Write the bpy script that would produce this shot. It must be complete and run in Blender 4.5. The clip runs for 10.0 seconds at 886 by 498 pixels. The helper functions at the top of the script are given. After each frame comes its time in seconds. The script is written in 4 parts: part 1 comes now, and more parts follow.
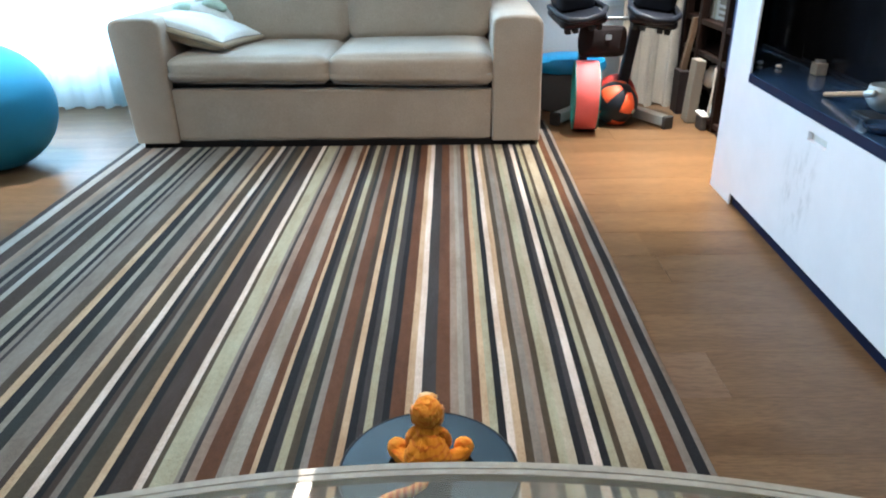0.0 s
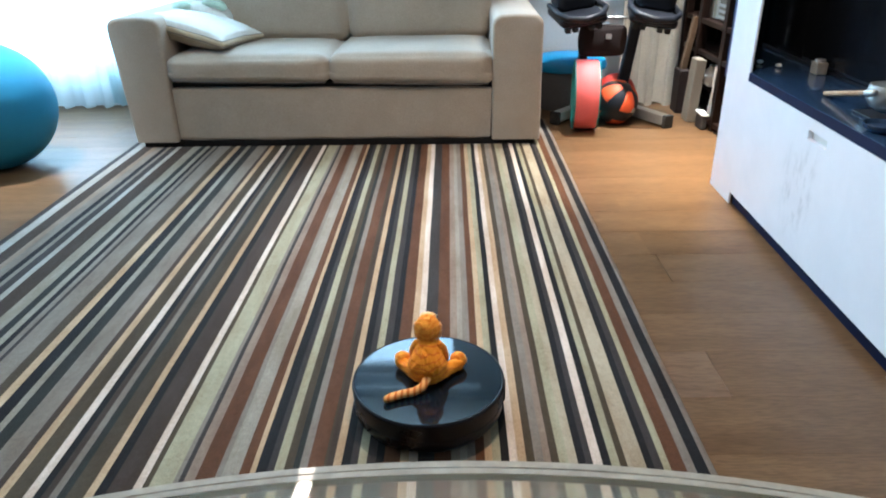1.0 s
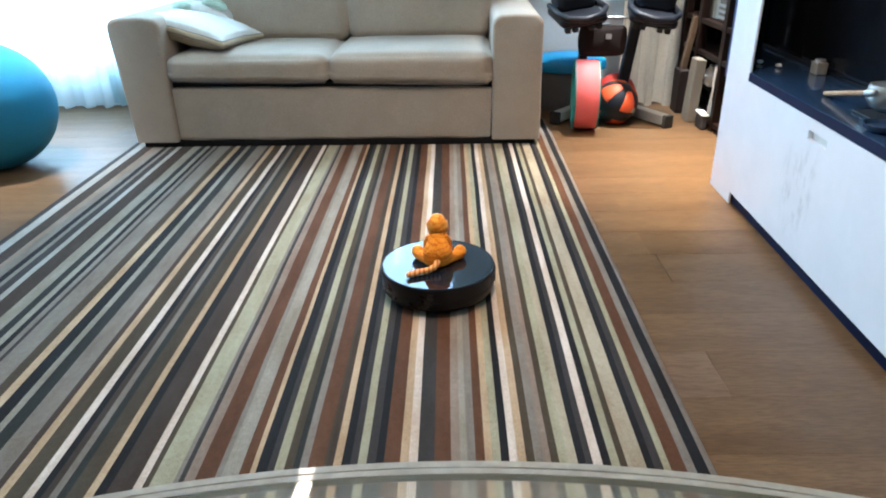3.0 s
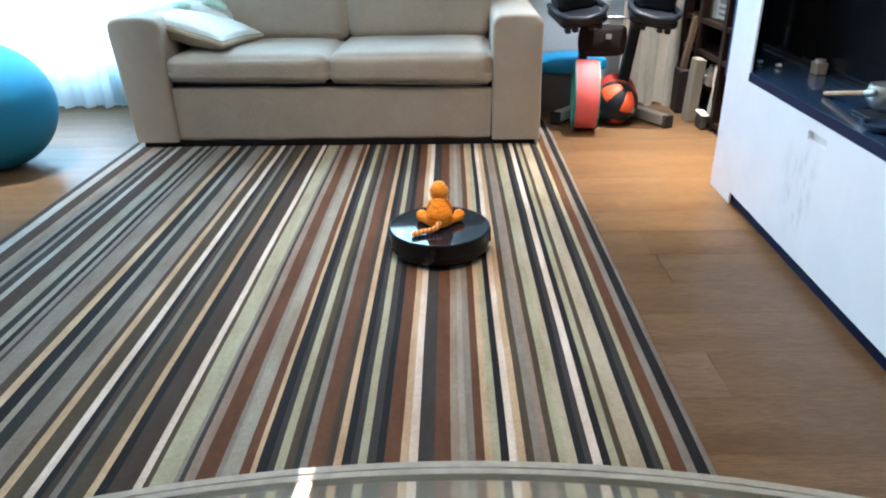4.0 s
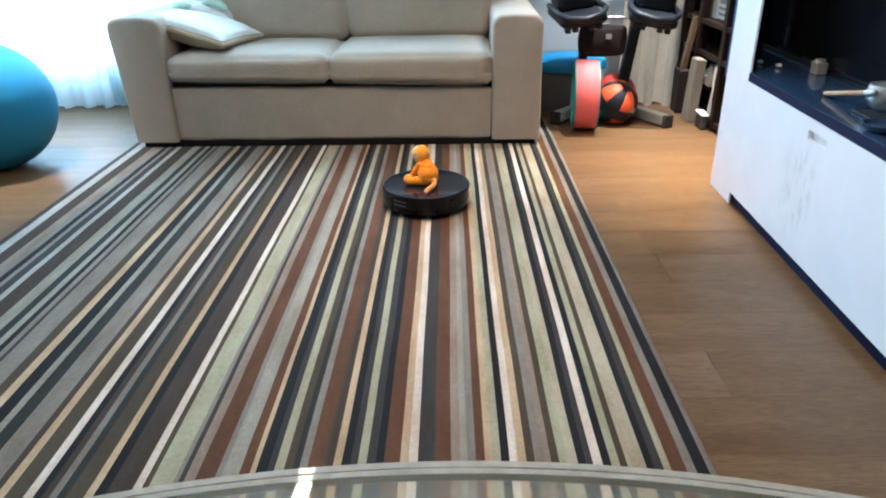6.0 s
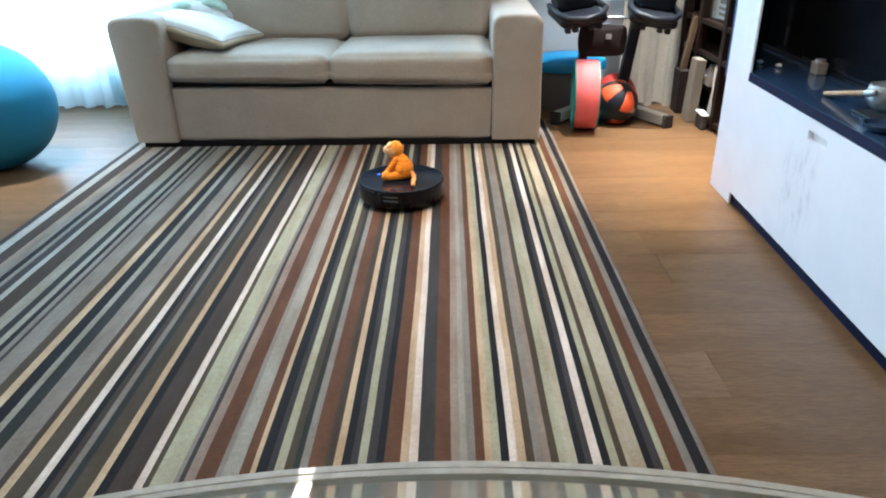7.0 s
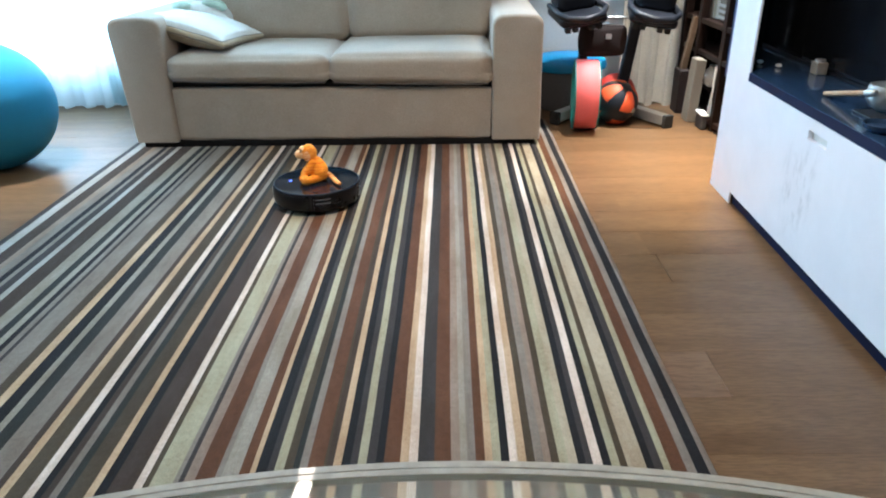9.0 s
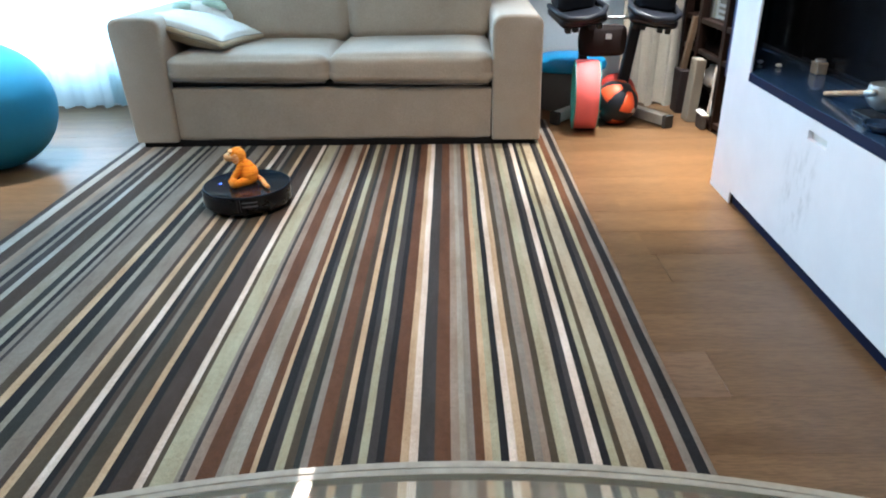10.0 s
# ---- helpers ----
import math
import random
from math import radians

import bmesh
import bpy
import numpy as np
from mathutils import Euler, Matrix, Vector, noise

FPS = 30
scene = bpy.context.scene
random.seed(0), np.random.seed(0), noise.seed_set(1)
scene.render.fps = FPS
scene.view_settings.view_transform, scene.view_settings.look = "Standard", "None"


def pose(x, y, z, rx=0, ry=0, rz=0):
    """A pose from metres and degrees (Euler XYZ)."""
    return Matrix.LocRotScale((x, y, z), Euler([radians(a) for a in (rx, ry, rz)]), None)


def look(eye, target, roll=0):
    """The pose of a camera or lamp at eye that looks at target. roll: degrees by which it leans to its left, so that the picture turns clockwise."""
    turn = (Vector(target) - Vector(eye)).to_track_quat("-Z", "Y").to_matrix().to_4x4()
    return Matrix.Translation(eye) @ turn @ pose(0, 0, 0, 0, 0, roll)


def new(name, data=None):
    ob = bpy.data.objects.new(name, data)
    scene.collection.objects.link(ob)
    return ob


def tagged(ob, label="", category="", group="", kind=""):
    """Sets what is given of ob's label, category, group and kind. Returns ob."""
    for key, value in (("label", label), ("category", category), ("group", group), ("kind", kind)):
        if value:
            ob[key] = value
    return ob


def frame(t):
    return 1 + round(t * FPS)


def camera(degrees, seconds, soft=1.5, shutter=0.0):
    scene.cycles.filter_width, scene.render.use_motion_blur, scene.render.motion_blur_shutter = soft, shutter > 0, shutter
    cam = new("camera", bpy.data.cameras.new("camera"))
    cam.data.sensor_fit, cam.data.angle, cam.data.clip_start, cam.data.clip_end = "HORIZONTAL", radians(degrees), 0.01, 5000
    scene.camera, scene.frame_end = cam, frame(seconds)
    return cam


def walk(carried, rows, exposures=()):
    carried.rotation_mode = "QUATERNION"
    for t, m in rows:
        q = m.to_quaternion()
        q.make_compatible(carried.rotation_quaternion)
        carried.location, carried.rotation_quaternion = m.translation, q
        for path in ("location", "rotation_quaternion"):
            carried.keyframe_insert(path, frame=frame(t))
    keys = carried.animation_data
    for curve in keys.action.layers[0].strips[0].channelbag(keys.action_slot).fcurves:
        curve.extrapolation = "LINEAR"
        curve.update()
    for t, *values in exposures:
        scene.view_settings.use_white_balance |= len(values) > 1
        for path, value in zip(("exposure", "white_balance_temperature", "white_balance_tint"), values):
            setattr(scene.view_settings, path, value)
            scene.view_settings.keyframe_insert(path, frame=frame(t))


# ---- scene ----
cam = camera(65.2, 10.0, soft=2.0)
VIEW = pose(0.0, 0.0, 1.05, 90 - 25.324, 0, 0.89) @ pose(0, 0, 0, 0, 0, -1.143)
# the housing nods once by a hair in the first second
walk(cam, [(0.0, VIEW @ pose(0, 0, 0, 0.065)), (0.5, VIEW @ pose(0, 0, 0, -0.075)), (1.0, VIEW), (10.0, VIEW)], exposures=[(0.0, -0.01, 5990, 10), (10.0, -0.01, 5990, 10)])

# ---- light ----
world = bpy.data.worlds.new("sky")
scene.world = world
world.use_nodes = True
wn, wl = world.node_tree.nodes, world.node_tree.links
sky = wn.new("ShaderNodeTexSky")
sky.sky_type = "NISHITA"
sky.sun_disc = False
sky.sun_elevation = radians(38)
sky.sun_rotation = radians(-75)
wl.new(sky.outputs[0], wn["Background"].inputs[0])
wn["Background"].inputs[1].default_value = 0.12


def area(name, m, sx, sy, watts, color, spread=180):
    data = bpy.data.lights.new(name, "AREA")
    data.shape, data.size, data.size_y = "RECTANGLE", sx, sy
    data.energy, data.color, data.spread = watts, color, radians(spread)
    ob = new(name, data)
    ob.matrix_world = m
    return ob


DAY = (0.49, 0.77, 1.0)
WARM = (1.0, 0.74, 0.48)
# sky light in the two window openings
area("window_light_back", look((-1.45, 4.64, 1.31), (-1.45, 0, 1.31)), 2.95, 2.1, 235, DAY)
area("window_light_side", look((-3.24, 3.25, 1.62), (0, 3.25, 1.62)), 1.6, 1.4, 14, DAY)


# ---- materials ----
def nodes_of(name):
    m = bpy.data.materials.new(name)
    m.use_nodes = True
    return m, m.node_tree.nodes, m.node_tree.links, m.node_tree.nodes["Principled BSDF"]


def ramp(n, l, source, stops):
    r = n.new("ShaderNodeValToRGB")
    while len(r.color_ramp.elements) < len(stops):
        r.color_ramp.elements.new(0.5)
    for e, (p, c) in zip(r.color_ramp.elements, stops):
        e.position, e.color = p, (*c, 1)
    l.new(source, r.inputs[0])
    return r.outputs[0]


def tex_noise(n, l, scale, detail=4, rough=0.55, stretch=None, coord="Object"):
    tc = n.new("ShaderNodeTexCoord")
    mp = n.new("ShaderNodeMapping")
    l.new(tc.outputs[coord], mp.inputs[0])
    if stretch:
        mp.inputs["Scale"].default_value = stretch
    t = n.new("ShaderNodeTexNoise")
    t.inputs["Scale"].default_value, t.inputs["Detail"].default_value, t.inputs["Roughness"].default_value = scale, detail, rough
    l.new(mp.outputs[0], t.inputs["Vector"])
    return t.outputs["Fac"]


def mixc(n, l, a, b, fac, mode="MIX"):
    m = n.new("ShaderNodeMix")
    m.data_type, m.blend_type = "RGBA", mode
    for i, v in ((0, fac), (6, a), (7, b)):
        if isinstance(v, (int, float)):
            m.inputs[i].default_value = v
        elif isinstance(v, tuple):
            m.inputs[i].default_value = (*v, 1)
        else:
            l.new(v, m.inputs[i])
    return m.outputs[2]


def bump(n, l, b, height, strength, dist):
    k = n.new("ShaderNodeBump")
    k.inputs["Strength"].default_value, k.inputs["Distance"].default_value = strength, dist
    l.new(height, k.inputs["Height"])
    l.new(k.outputs[0], b.inputs["Normal"])


def scaled(c, k):
    return tuple(min(1.0, v * k) for v in c)


def surf(name, color, rough=0.6, metal=0.0, fine=300, coarse=6, vary=0.18, relief=0.2, dist=0.001, stretch=None, sheen=0.0, coat=0.0, spec=0.5):
    """A surface with fine grain, broad blotches and relief."""
    m, n, l, b = nodes_of(name)
    f1 = tex_noise(n, l, fine, 3, 0.6, stretch)
    f2 = tex_noise(n, l, coarse, 5, 0.6)
    c1 = ramp(n, l, f1, [(0.3, scaled(color, 1 - vary)), (0.7, scaled(color, 1 + vary))])
    c2 = ramp(n, l, f2, [(0.3, (1 - vary * 0.8,) * 3), (0.7, (1, 1, 1))])
    l.new(mixc(n, l, c1, c2, 1.0, "MULTIPLY"), b.inputs["Base Color"])
    r = n.new("ShaderNodeMapRange")
    r.inputs["To Min"].default_value, r.inputs["To Max"].default_value = max(0.02, rough * 0.85), min(1, rough * 1.15)
    l.new(f2, r.inputs["Value"])
    l.new(r.outputs[0], b.inputs["Roughness"])
    b.inputs["Metallic"].default_value = metal
    b.inputs["Sheen Weight"].default_value = sheen
    b.inputs["Coat Weight"].default_value = coat
    b.inputs["Specular IOR Level"].default_value = spec
    if relief:
        bump(n, l, b, f1, relief, dist)
    return m


def fabric(name, color, count=700, vary=0.12, relief=0.5, sheen=0.25):
    """Woven cloth: two crossing thread waves, pilling and broad wear."""
    m, n, l, b = nodes_of(name)
    tc = n.new("ShaderNodeTexCoord")
    waves = []
    for axis in ("X", "Z"):
        w = n.new("ShaderNodeTexWave")
        w.bands_direction = axis
        w.inputs["Scale"].default_value, w.inputs["Distortion"].default_value = count / 6.28, 1.5
        w.inputs["Detail"].default_value = 1
        l.new(tc.outputs["Object"], w.inputs["Vector"])
        waves.append(w.outputs["Fac"])
    weave = n.new("ShaderNodeMath")
    weave.operation = "MULTIPLY"
    l.new(waves[0], weave.inputs[0]), l.new(waves[1], weave.inputs[1])
    f2 = tex_noise(n, l, 5, 6, 0.6)
    f3 = tex_noise(n, l, 160, 3, 0.7)
    c1 = ramp(n, l, f3, [(0.3, scaled(color, 1 - vary)), (0.7, scaled(color, 1 + vary))])
    c2 = ramp(n, l, f2, [(0.35, (1 - vary,) * 3), (0.65, (1, 1, 1))])
    l.new(mixc(n, l, c1, c2, 1.0, "MULTIPLY"), b.inputs["Base Color"])
    b.inputs["Roughness"].default_value = 0.85
    b.inputs["Sheen Weight"].default_value = sheen
    b.inputs["Sheen Roughness"].default_value = 0.45
    add = n.new("ShaderNodeMath")
    l.new(weave.outputs[0], add.inputs[0]), l.new(f3, add.inputs[1])
    bump(n, l, b, add.outputs[0], relief, 0.0012)
    return m


def wood(name, dark, light, rough=0.42, along="X", per_object=0.25):
    """Boards with long grain, pores and a tone of their own per board."""
    m, n, l, b = nodes_of(name)
    st = {"X": (1.1, 9, 9), "Y": (9, 0.6, 9), "Z": (9, 9, 0.6)}[along]
    oi = n.new("ShaderNodeObjectInfo")
    tc = n.new("ShaderNodeTexCoord")
    shift = n.new("ShaderNodeVectorMath")
    shift.operation = "MULTIPLY_ADD"
    rnd = n.new("ShaderNodeCombineXYZ")
    for i in range(3):
        l.new(oi.outputs["Random"], rnd.inputs[i])
    shift.inputs[1].default_value = (37, 17, 29)
    l.new(rnd.outputs[0], shift.inputs[0]), l.new(tc.outputs["Object"], shift.inputs[2])
    outs = []
    for scale, detail, k in ((3.0, 6, 1), (26, 4, 2.5), (0.9, 3, 0.5)):
        mp = n.new("ShaderNodeMapping")
        mp.inputs["Scale"].default_value = tuple(s * (k if s > 1 else 1) / 3 for s in st)
        l.new(shift.outputs[0], mp.inputs[0])
        t = n.new("ShaderNodeTexNoise")
        t.inputs["Scale"].default_value, t.inputs["Detail"].default_value = scale, detail
        t.inputs["Distortion"].default_value = 0.6
        l.new(mp.outputs[0], t.inputs["Vector"])
        outs.append(t.outputs["Fac"])
    c1 = ramp(n, l, outs[0], [(0.32, dark), (0.68, light)])
    c2 = ramp(n, l, outs[1], [(0.36, (0.62, 0.59, 0.56)), (0.58, (1, 1, 1))])
    c3 = ramp(n, l, oi.outputs["Random"], [(0.0, (1 - per_object,) * 3), (1.0, (1, 1, 1))])
    c4 = ramp(n, l, tex_noise(n, l, 11, 6, 0.7, (0.45, 1, 1)), [(0.36, (0.74, 0.70, 0.66)), (0.60, (1, 1, 1))])
    c = mixc(n, l, mixc(n, l, mixc(n, l, c1, c2, 0.7, "MULTIPLY"), c3, 1.0, "MULTIPLY"), c4, 0.65, "MULTIPLY")
    l.new(c, b.inputs["Base Color"])
    r = n.new("ShaderNodeMapRange")
    r.inputs["To Min"].default_value, r.inputs["To Max"].default_value = rough * 0.8, rough * 1.25
    l.new(outs[2], r.inputs["Value"])
    l.new(r.outputs[0], b.inputs["Roughness"])
    b.inputs["Specular IOR Level"].default_value = 0.22
    bump(n, l, b, outs[1], 0.15, 0.0006)
    return m


def glow(name, color, strength):
    m, n, l, b = nodes_of(name)
    b.inputs["Base Color"].default_value = (*color, 1)
    b.inputs["Emission Color"].default_value = (*color, 1)
    b.inputs["Emission Strength"].default_value = strength
    return m


def glass(name, color=(1, 1, 1), rough=0.0, ior=1.5):
    m, n, l, b = nodes_of(name)
    b.inputs["Base Color"].default_value = (*color, 1)
    b.inputs["Roughness"].default_value = rough
    b.inputs["IOR"].default_value = ior
    b.inputs["Transmission Weight"].default_value = 1
    return m


def veiled_glass(name, color, veil, amount):
    """Clear glass with a thin uneven cream veil painted for the ceiling's reflection."""
    m, n, l, b = nodes_of(name)
    out = n["Material Output"]
    b.inputs["Base Color"].default_value = (*color, 1)
    b.inputs["Roughness"].default_value = 0.0
    b.inputs["IOR"].default_value = 1.5
    b.inputs["Transmission Weight"].default_value = 1
    d, mx = n.new("ShaderNodeBsdfDiffuse"), n.new("ShaderNodeMixShader")
    d.inputs[0].default_value = (*veil, 1)
    r = n.new("ShaderNodeMapRange")
    r.inputs["From Min"].default_value, r.inputs["From Max"].default_value = 0.3, 0.7
    r.inputs["To Min"].default_value, r.inputs["To Max"].default_value = amount * 0.7, amount * 1.3
    l.new(tex_noise(n, l, 9, 5, 0.65), r.inputs["Value"])
    l.new(r.outputs[0], mx.inputs[0])
    l.new(b.outputs[0], mx.inputs[1]), l.new(d.outputs[0], mx.inputs[2])
    l.new(mx.outputs[0], out.inputs[0])
    return m


def sheer(name, color, clear):
    """Thin curtain cloth that lets most of the daylight through."""
    m, n, l, b = nodes_of(name)
    out = n["Material Output"]
    n.remove(b)
    d, t, s, mx, mx2 = (n.new("ShaderNode" + k) for k in ("BsdfDiffuse", "BsdfTranslucent", "BsdfTransparent", "MixShader", "MixShader"))
    f = tex_noise(n, l, 900, 2)
    col = ramp(n, l, f, [(0.3, scaled(color, 0.92)), (0.7, color)])
    l.new(col, d.inputs[0]), l.new(col, t.inputs[0])
    mx.inputs[0].default_value, mx2.inputs[0].default_value = 0.6, clear
    l.new(d.outputs[0], mx.inputs[1]), l.new(t.outputs[0], mx.inputs[2])
    l.new(mx.outputs[0], mx2.inputs[1]), l.new(s.outputs[0], mx2.inputs[2])
    l.new(mx2.outputs[0], out.inputs[0])
    return m


def fur(name, base, stripe, scale=32, width=0.5, along="Z", wobble=12.0):
    """Short plush with wavy stripes."""
    m, n, l, b = nodes_of(name)
    tc = n.new("ShaderNodeTexCoord")
    w = n.new("ShaderNodeTexWave")
    w.bands_direction = along
    w.inputs["Scale"].default_value, w.inputs["Distortion"].default_value = scale, wobble
    w.inputs["Detail"].default_value, w.inputs["Detail Scale"].default_value = 2, 1.2
    l.new(tc.outputs["Object"], w.inputs["Vector"])
    c = ramp(n, l, w.outputs["Fac"], [(0.0, stripe), (width * 0.15, stripe), (width * 1.5, base), (1.0, base)])
    f = tex_noise(n, l, 420, 4, 0.7)
    c2 = ramp(n, l, f, [(0.25, (0.75, 0.7, 0.65)), (0.7, (1, 1, 1))])
    l.new(mixc(n, l, c, c2, 0.5, "MULTIPLY"), b.inputs["Base Color"])
    b.inputs["Roughness"].default_value = 0.95
    b.inputs["Sheen Weight"].default_value = 0.04
    b.inputs["Sheen Tint"].default_value = (1, 0.7, 0.4, 1)
    bump(n, l, b, f, 0.8, 0.003)
    return m


M_WALL = surf("wall_paint", (0.74, 0.75, 0.74), 0.85, fine=90, coarse=2, vary=0.05, relief=0.15)
M_CEIL = surf("ceiling_paint", (0.84, 0.82, 0.77), 0.9, fine=80, coarse=2, vary=0.04, relief=0.1)
M_OAK = wood("oak_floor", (0.138, 0.077, 0.036), (0.186, 0.108, 0.053), 0.34, "X", 0.14)
M_OAK_PALE = wood("oak_floor_pale", (0.165, 0.098, 0.056), (0.205, 0.128, 0.075), 0.36, "X", 0.05)
M_SUB = surf("floor_joint", (0.075, 0.05, 0.032), 0.9)
M_WHITE = surf("white_lacquer", (0.79, 0.79, 0.79), 0.35, fine=14, coarse=3, vary=0.03, relief=0.0)
M_FRAME = surf("window_frame_white", (0.75, 0.76, 0.77), 0.4, fine=60, vary=0.05, relief=0.05)
M_PANE = glass("window_glass", (0.97, 0.99, 1.0), 0.0, 1.45)
M_SHEER = sheer("sheer_cloth", (0.80, 0.88, 0.89), 0.26)
M_SHEER_DENSE = sheer("dense_sheer_cloth", (0.58, 0.72, 0.76), 0.08)
M_SOFA = fabric("taupe_weave", (0.385, 0.308, 0.232))
M_SEAM = surf("sofa_piping", (0.12, 0.10, 0.085), 0.9)
# near-black that paints the shade in the sofa's gaps
M_GAP_SHADE = surf("gap_shade_black", (0.014, 0.013, 0.013), 0.95, spec=0.1)
M_PILLOW = fabric("cream_linen", (0.68, 0.66, 0.60), 500, 0.08)
M_PILLOW_STRIPE = fabric("ochre_piping", (0.42, 0.32, 0.20), 500, 0.1)
M_PILLOW_DARK = fabric("grey_piping", (0.16, 0.14, 0.12), 500, 0.1)
M_MINT = fabric("mint_fleece", (0.46, 0.58, 0.47), 300, 0.2)
M_CREAMCLOTH = fabric("cream_curtain_cloth", (0.60, 0.55, 0.45), 500, 0.14)
M_BALL = surf("blue_vinyl", (0.018, 0.20, 0.345), 0.58, fine=240, coarse=4, vary=0.10, relief=0.08, spec=0.3)
M_NAVYSATIN = surf("navy_edge", (0.003, 0.008, 0.034), 0.6, fine=60, vary=0.1, relief=0.02, spec=0.15)
M_NAVYEDGE = surf("navy_lacquer", (0.010, 0.030, 0.085), 0.35, fine=60, vary=0.1, relief=0.02)
M_NAVYGLASS = surf("navy_glass", (0.026, 0.056, 0.115), 0.20, fine=20, coarse=3, vary=0.15, relief=0.0, coat=0.6)
M_SCREEN = surf("black_screen", (0.006, 0.007, 0.009), 0.14, fine=20, coarse=2, vary=0.2, relief=0.0, spec=0.16)
M_TRIM = surf("dark_trim", (0.02, 0.025, 0.035), 0.4)
M_STEEL = surf("brushed_steel", (0.60, 0.60, 0.58), 0.48, 0.85, fine=200, stretch=(1, 8, 8), vary=0.12, relief=0.1)
M_GREYTUBE = surf("silver_tube", (0.56, 0.57, 0.56), 0.42, 0.5, fine=180, vary=0.15, relief=0.1)
M_PLASTIC = surf("black_plastic", (0.012, 0.014, 0.020), 0.42, fine=260, coarse=8, vary=0.2, relief=0.12, spec=0.3)
M_ROBOT = surf("robot_black_plastic", (0.006, 0.006, 0.007), 0.28, fine=300, coarse=9, vary=0.15, relief=0.05, spec=0.25)
M_ROBOTTOP = surf("robot_black_glass", (0.003, 0.010, 0.019), 0.05, fine=15, coarse=4, vary=0.25, relief=0.0, spec=0.62)
M_RIM = surf("robot_rim", (0.005, 0.006, 0.010), 0.5, 0.0, fine=100, vary=0.1, relief=0.02, spec=0.25)
M_BROWNBLACK = surf("brown_black_plastic", (0.030, 0.021, 0.020), 0.6, fine=260, coarse=8, vary=0.2, relief=0.12, spec=0.2)
M_RUBBER = surf("rubber", (0.025, 0.025, 0.025), 0.8)
M_LED = glow("blue_led", (0.10, 0.20, 1.0), 0.8)
M_PINK = surf("pink_foam", (0.86, 0.15, 0.14), 0.6, fine=260, coarse=9, vary=0.08, relief=0.35)
M_TEAL = surf("teal_plastic", (0.05, 0.36, 0.33), 0.45, fine=120, vary=0.12)
M_ORANGE = surf("orange_rubber", (0.78, 0.10, 0.025), 0.5, fine=350, vary=0.1, relief=0.4)
M_REDBALL = surf("red_rubber", (0.45, 0.03, 0.02), 0.5, fine=350, vary=0.1, relief=0.4)
M_BLUEPAD = surf("blue_pad", (0.006, 0.22, 0.46), 0.45, fine=220, vary=0.12, relief=0.2)
M_GREYSKIRT = surf("grey_skirt", (0.10, 0.10, 0.105), 0.8, fine=220, vary=0.15, relief=0.3)
M_ESPRESSO = wood("espresso_wood", (0.011, 0.0055, 0.004), (0.028, 0.0135, 0.009), 0.45, "Z")
M_BEIGE = surf("beige_card", (0.25, 0.215, 0.165), 0.7, fine=160, vary=0.1)
M_CREAMCARD = surf("cream_card", (0.50, 0.43, 0.30), 0.7, fine=160, vary=0.1)
# cream of the candle holder, darkened for the shadow it stands in
M_CANDLE_SHADED = surf("shaded_cream", (0.30, 0.265, 0.21), 0.7, fine=120, vary=0.15)
M_CERAMIC = surf("white_ceramic", (0.76, 0.75, 0.72), 0.25, fine=60, vary=0.06, relief=0.05)
M_PAPER = surf("paper_white", (0.66, 0.63, 0.55), 0.8, fine=120, vary=0.12)
M_STICK = wood("pale_wood", (0.42, 0.26, 0.15), (0.60, 0.40, 0.25), 0.5, "X")
M_BOARD = wood("tan_board", (0.16, 0.105, 0.065), (0.26, 0.175, 0.11), 0.55, "Z")
M_LEAF = surf("dark_leaf", (0.03, 0.07, 0.05), 0.5, vary=0.3)
M_TABLE = veiled_glass("table_glass", (0.97, 0.96, 0.90), (0.84, 0.73, 0.52), 0.11)
M_GROUND = surf("ground_glass", (0.41, 0.355, 0.275), 0.6, fine=90, coarse=12, vary=0.15, relief=0.0, coat=0.4)
M_LAMP = glow("lamp_diffuser", (1.0, 0.93, 0.82), 14.0)
M_WARMLAMP = glow("warm_diffuser", (1.0, 0.75, 0.5), 20.0)
M_FUR = fur("orange_plush", (1.0, 0.33, 0.012), (0.88, 0.20, 0.008), 24, 0.20, "Z", 7.0)
M_TAILFUR = fur("banded_tail_plush", (1.0, 0.50, 0.16), (0.70, 0.15, 0.012), 24, 0.5, "X", 2.0)
M_PALEFUR = fur("pale_plush", (0.96, 0.62, 0.32), (0.92, 0.46, 0.16), 20, 0.3)
M_HEADFUR = fur("head_plush", (1.0, 0.37, 0.030), (0.92, 0.25, 0.012), 26, 0.25)
M_NOSE = surf("dark_nose", (0.05, 0.02, 0.015), 0.4)
M_INNER_EAR = fur("ear_plush", (0.95, 0.50, 0.24), (0.85, 0.30, 0.07))


# ---- mesh tools ----
def part(name, bm, material, parent=None, label="", smooth=False, m=None):
    """Links a bmesh as one mesh object under a thing or a part."""
    me = bpy.data.meshes.new(name)
    bm.normal_update()
    bm.to_mesh(me)
    bm.free()
    for k in (material if isinstance(material, (list, tuple)) else [material]):
        me.materials.append(k)
    if smooth:
        for p in me.polygons:
            p.use_smooth = True
        me.set_sharp_from_angle(angle=radians(40))
    ob = new(name, me)
    if parent is not None:
        ob.parent = parent
    if m is not None:
        ob.matrix_basis = m
    if label:
        tagged(ob, label)
    return ob


def thing(name, m, label, category, group="", kind=""):
    ob = new(name)
    ob.empty_display_size = 0.1
    ob.matrix_basis = m
    return tagged(ob, label, category, group, kind)


